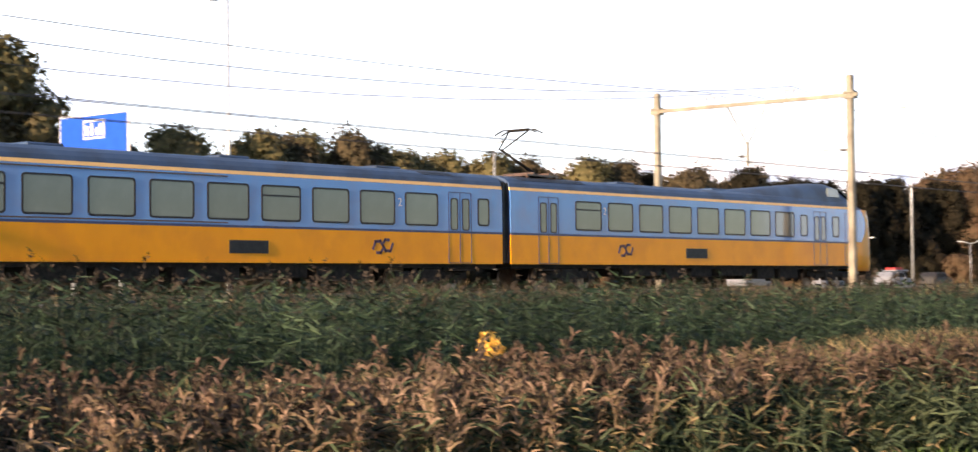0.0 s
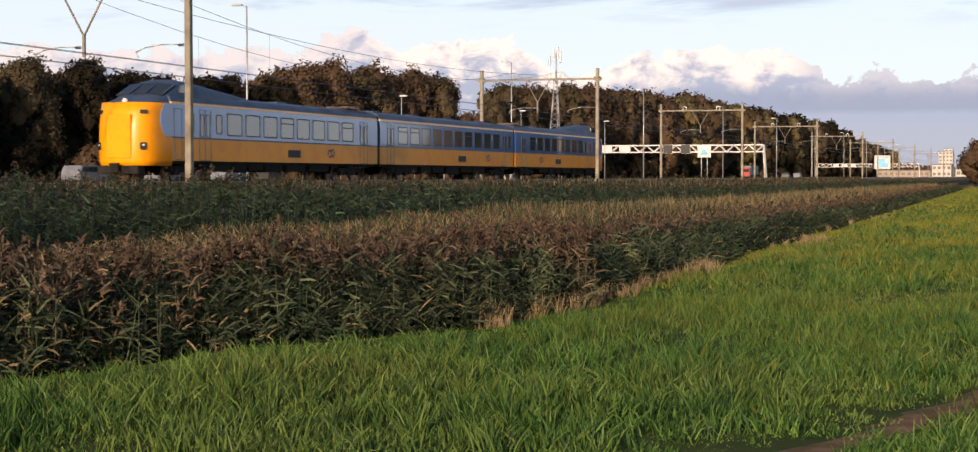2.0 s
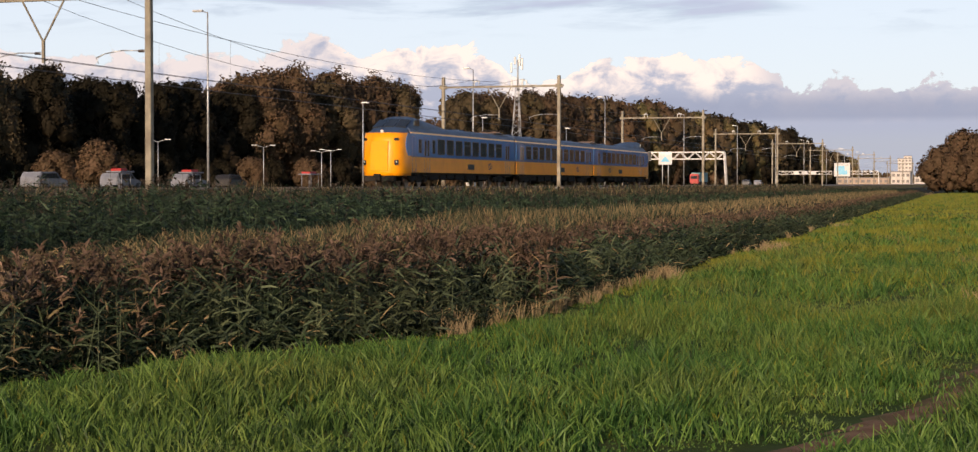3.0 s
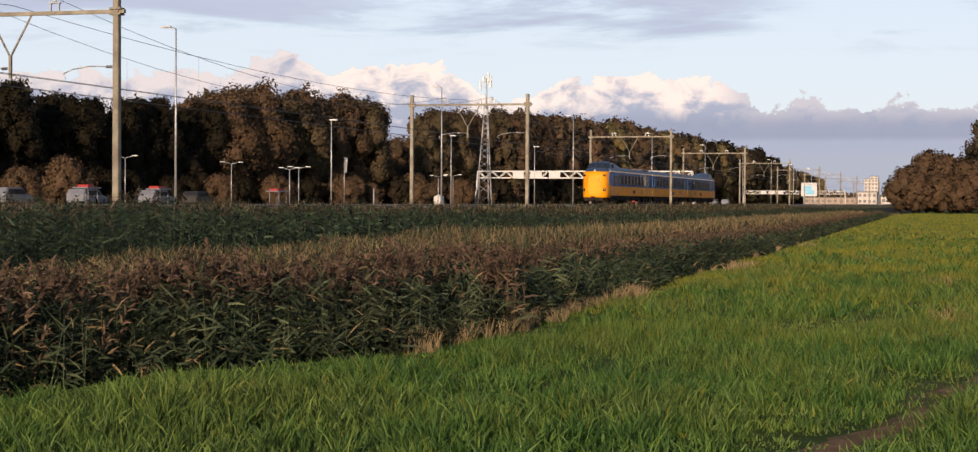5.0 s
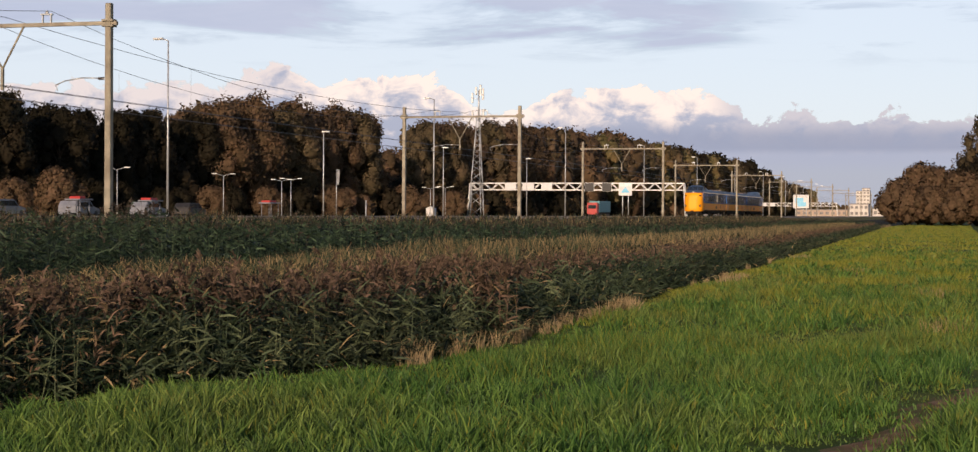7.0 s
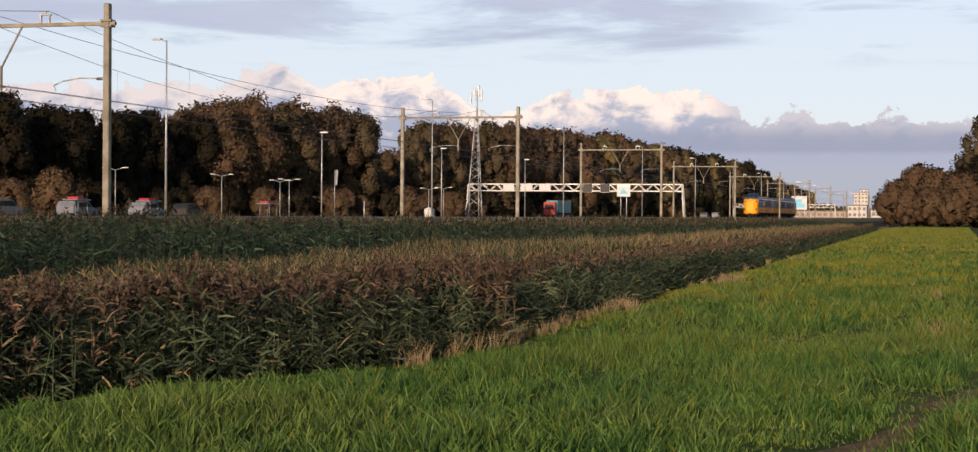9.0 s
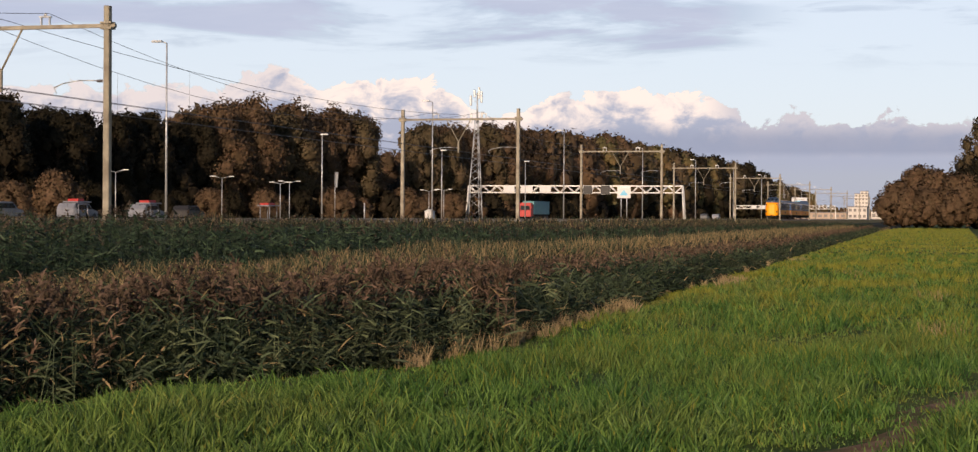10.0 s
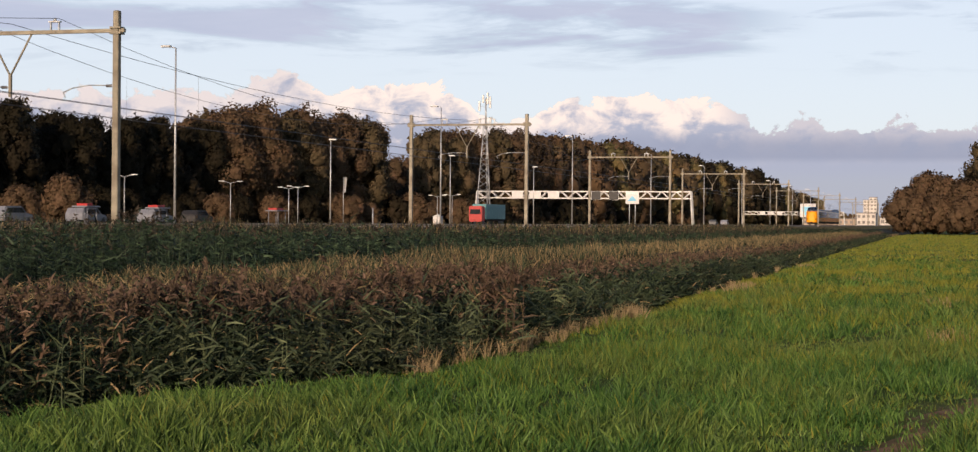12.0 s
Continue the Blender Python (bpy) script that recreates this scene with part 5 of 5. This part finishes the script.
def build_path():
    ys = np.linspace(8, 19.5, 60)
    v, f = [], []
    for i, y in enumerate(ys):
        c = -.80 + .26 * (y - 12.2) + .12 * math.sin(y * 1.1)
        w = .33 + .07 * math.sin(y * 2.7) + .05 * math.sin(y * 7.3) - .15 * smooth(16, 19.5, y)
        for k in range(7):
            u = -1 + k / 3
            x = c + u * w
            v.append((x, y, float(height(x, y)) + .012 - .035 * (u * u) + .008 * math.sin(x * 31 + y * 17)))
    for i in range(len(ys) - 1):
        for k in range(6):
            a = i * 7 + k
            f.append((a, a + 1, a + 8, a + 7))
    tagged(new("dirt_path", raw("dirt_path", v, f, [M["dirt"]])), "narrow trodden brown dirt path in the grass", "path", kind="structure")


build_path()


def build_blossom():
    rng = np.random.default_rng(5)
    e = thing("flowering_shrub", "small clump of orange-yellow blossom among the reeds", "shrub")
    v, f, _ = leaf_cloud(rng, [(-11.0, 13.1, 1.0), (-11.1, 13.25, .98), (-10.95, 12.95, .95), (-11.05, 13.1, 1.1)], [(.10, .13, .08)] * 4, 1500, .035, 0)
    o = new("blossoms", raw("blossoms", v, f, [M["marigold"]]))
    o.parent = e
    bm = B()
    for k in range(6):
        tube(bm, (-11 + .03 * k, 13.0 + .04 * k, .3), (-11.05 + .02 * k, 12.95 + .06 * k, 1.0), .01, .006, n=5)
    part("stems", bm, M["reed_green"], e)


build_blossom()


# ---------------------------------------------------------------- distant clouds
def build_clouds():
    R = 4300.0
    m, nt, bsdf = nodes_of("cloud_backdrop")
    N, Lk = nt.nodes.new, nt.links.new
    nt.nodes.remove(bsdf)

    def math_(op, a, b=None, c=None):
        n = N("ShaderNodeMath")
        n.operation = op
        for i, q in enumerate((a, b, c)):
            if q is None:
                continue
            if isinstance(q, (int, float)):
                n.inputs[i].default_value = q
            else:
                Lk(q, n.inputs[i])
        return n.outputs[0]
    co = N("ShaderNodeTexCoord")
    sep = N("ShaderNodeSeparateXYZ")
    Lk(co.outputs["UV"], sep.inputs[0])
    az, el = sep.outputs[0], sep.outputs[1]      # degrees / 100 from the track's direction to the left, and up

    def noise_(sx, sy, scale, detail, dist=0.0, off=0.0, rough=.55):
        mp = N("ShaderNodeMapping")
        mp.inputs["Scale"].default_value = (sx, sy, 1)
        mp.inputs["Location"].default_value = (off, off * .7, 0)
        Lk(co.outputs["UV"], mp.inputs[0])
        n = N("ShaderNodeTexNoise")
        n.inputs["Scale"].default_value, n.inputs["Detail"].default_value = scale, detail
        n.inputs["Distortion"].default_value, n.inputs["Roughness"].default_value = dist, rough
        Lk(mp.outputs[0], n.inputs["Vector"])
        return n.outputs[0]

    def step_(x, a, b):
        n = N("ShaderNodeMapRange")
        n.interpolation_type = "SMOOTHSTEP"
        n.inputs[1].default_value, n.inputs[2].default_value = a, b
        Lk(x, n.inputs[0])
        return n.outputs[0]
    # cumulus bank: its top line by bearing
    ramp = N("ShaderNodeFloatCurve")
    cv = ramp.mapping.curves[0]
    pts = [(0.0, .031), (.02, .0325), (.044, .032), (.052, .0355), (.066, .031), (.072, .034), (.082, .041), (.10, .0415), (.125, .0415), (.138, .039), (.146, .033), (.154, .030), (.159, .034), (.165, .042), (.18, .0455), (.20, .0445), (.215, .044), (.226, .049), (.238, .044), (.25, .043), (.262, .0415), (.29, .042), (.34, .042), (.40, .037), (.46, .033), (.56, .030), (.70, .03), (1.0, .03)]
    for i, (a, b) in enumerate(pts):
        if i < 2:
            cv.points[i].location = (a, b)
        else:
            cv.points.new(a, b)
    cv.points[0].location, cv.points[1].location = pts[0], pts[1]
    ramp.mapping.update()
    Lk(az, ramp.inputs["Value"])
    lump = noise_(1, 1.3, 70, 9, .35, 3.1, .64)
    top = math_("ADD", ramp.outputs[0], math_("MULTIPLY", math_("SUBTRACT", lump, .5), .024))
    depth = math_("SUBTRACT", top, el)            # how far below the top line
    bank = step_(depth, -.0003, .0007)
    # light on the heads, blue-grey below
    puff = noise_(1, 1.5, 95, 7, .4, 7.7, .6)
    # unseen heads to the right are brightened too, to lighten the train's side
    lit = math_("MULTIPLY", step_(math_("ADD", depth, math_("MULTIPLY", math_("SUBTRACT", puff, .5), -.050)), .016, .000), math_("MULTIPLY", step_(el, .018, .027), math_("ADD", .34, math_("MULTIPLY", math_("SUBTRACT", math_("MAXIMUM", step_(az, .070, .085), math_("MULTIPLY", step_(az, -.01, -.06), .7)), math_("MULTIPLY", step_(az, .20, .235), .55)), .66))))
    warm = N("ShaderNodeMixRGB")
    warm.inputs[1].default_value, warm.inputs[2].default_value = (.335, .39, .50, 1), (.82, .75, .69, 1)
    Lk(lit, warm.inputs[0])
    # a darker flat base to the bank, over paler haze
    base = math_("MULTIPLY", math_("MULTIPLY", step_(el, .0195, .0225), step_(el, .033, .025)), step_(az, .20, .13))
    haze = N("ShaderNodeMixRGB")
    haze.inputs[2].default_value = (.25, .30, .41, 1)
    Lk(math_("MULTIPLY", base, math_("ADD", .45, math_("MULTIPLY", puff, .6))), haze.inputs[0])
    Lk(warm.outputs[0], haze.inputs[1])
    # long grey streaks higher up
    st1 = noise_(.22, 1.6, 40, 6, .5, 1.3, .6)
    wob = math_("MULTIPLY", math_("SUBTRACT", st1, .5), .030)
    dist = math_("ABSOLUTE", math_("ADD", math_("SUBTRACT", el, .0665), wob))
    slot = math_("MULTIPLY", step_(dist, .0095, .004), math_("MULTIPLY", step_(az, .045, .085), step_(st1, .30, .46)))
    upper = math_("MULTIPLY", step_(st1, .46, .60), step_(el, .074, .082))
    streak = math_("MAXIMUM", slot, upper)
    st2 = noise_(.35, 2.2, 60, 5, .4, 4.4, .6)
    thin = math_("MULTIPLY", math_("MULTIPLY", step_(st2, .52, .70), step_(el, .045, .060)), .75)
    high = math_("MAXIMUM", math_("MULTIPLY", streak, .95), thin)
    grey = N("ShaderNodeMixRGB")
    grey.inputs[1].default_value, grey.inputs[2].default_value = (.33, .41, .56, 1), (.46, .53, .66, 1)
    Lk(st2, grey.inputs[0])
    veil = N("ShaderNodeMixRGB")
    veil.inputs[1].default_value = (.67, .78, .90, 1)
    Lk(high, veil.inputs[0])
    Lk(grey.outputs[0], veil.inputs[2])
    col = N("ShaderNodeMixRGB")
    Lk(bank, col.inputs[0])
    Lk(veil.outputs[0], col.inputs[1])
    Lk(haze.outputs[0], col.inputs[2])
    low = math_("MULTIPLY", bank, math_("ADD", .88, math_("MULTIPLY", step_(el, .012, .020), .12)))
    alpha = math_("MAXIMUM", low, math_("MAXIMUM", high, .66))
    em, tr, mx = N("ShaderNodeEmission"), N("ShaderNodeBsdfTransparent"), N("ShaderNodeMixShader")
    Lk(col.outputs[0], em.inputs[0])
    em.inputs[1].default_value = 1.0
    Lk(alpha, mx.inputs[0])
    Lk(tr.outputs[0], mx.inputs[1])
    Lk(em.outputs[0], mx.inputs[2])
    Lk(mx.outputs[0], nt.nodes["Material Output"].inputs[0])
    a0, a1, n = -30, 90, 120
    v, f, uv = [], [], []
    els = [-.5, 2, 4, 6, 8, 10, 12, 14]
    for i in range(n + 1):
        a = radians(a0 + (a1 - a0) * i / n)
        for e in els:
            v.append((-R * math.sin(a), R * math.cos(a), EYE + R * math.tan(radians(e))))
            uv.append((math.degrees(a) / 100, e / 100))
    k = len(els)
    for i in range(n):
        for j in range(k - 1):
            b = i * k + j
            f.append((b, b + k, b + k + 1, b + 1))
    me = raw("cloud_backdrop", v, f, [m])
    layer = me.uv_layers.new(name="UVMap")
    for l in me.loops:
        layer.data[l.index].uv = uv[l.vertex_index]
    tagged(new("backdrop", me), "bank of pink-lit cumulus cloud and grey streaks", "clouds", kind="structure")


build_clouds()


# ---------------------------------------------------------------- what moves
def motions():
    v = 37.2
    walk(train, [(t, pose(-38.5, 72.0 + v * t, 1.42)) for t in range(0, 13)])
    walk(truck, [(t, pose(-88.0, 566.0 - 21.9 * t, 1.0, 0, 0, 180)) for t in range(0, 13)])


motions()
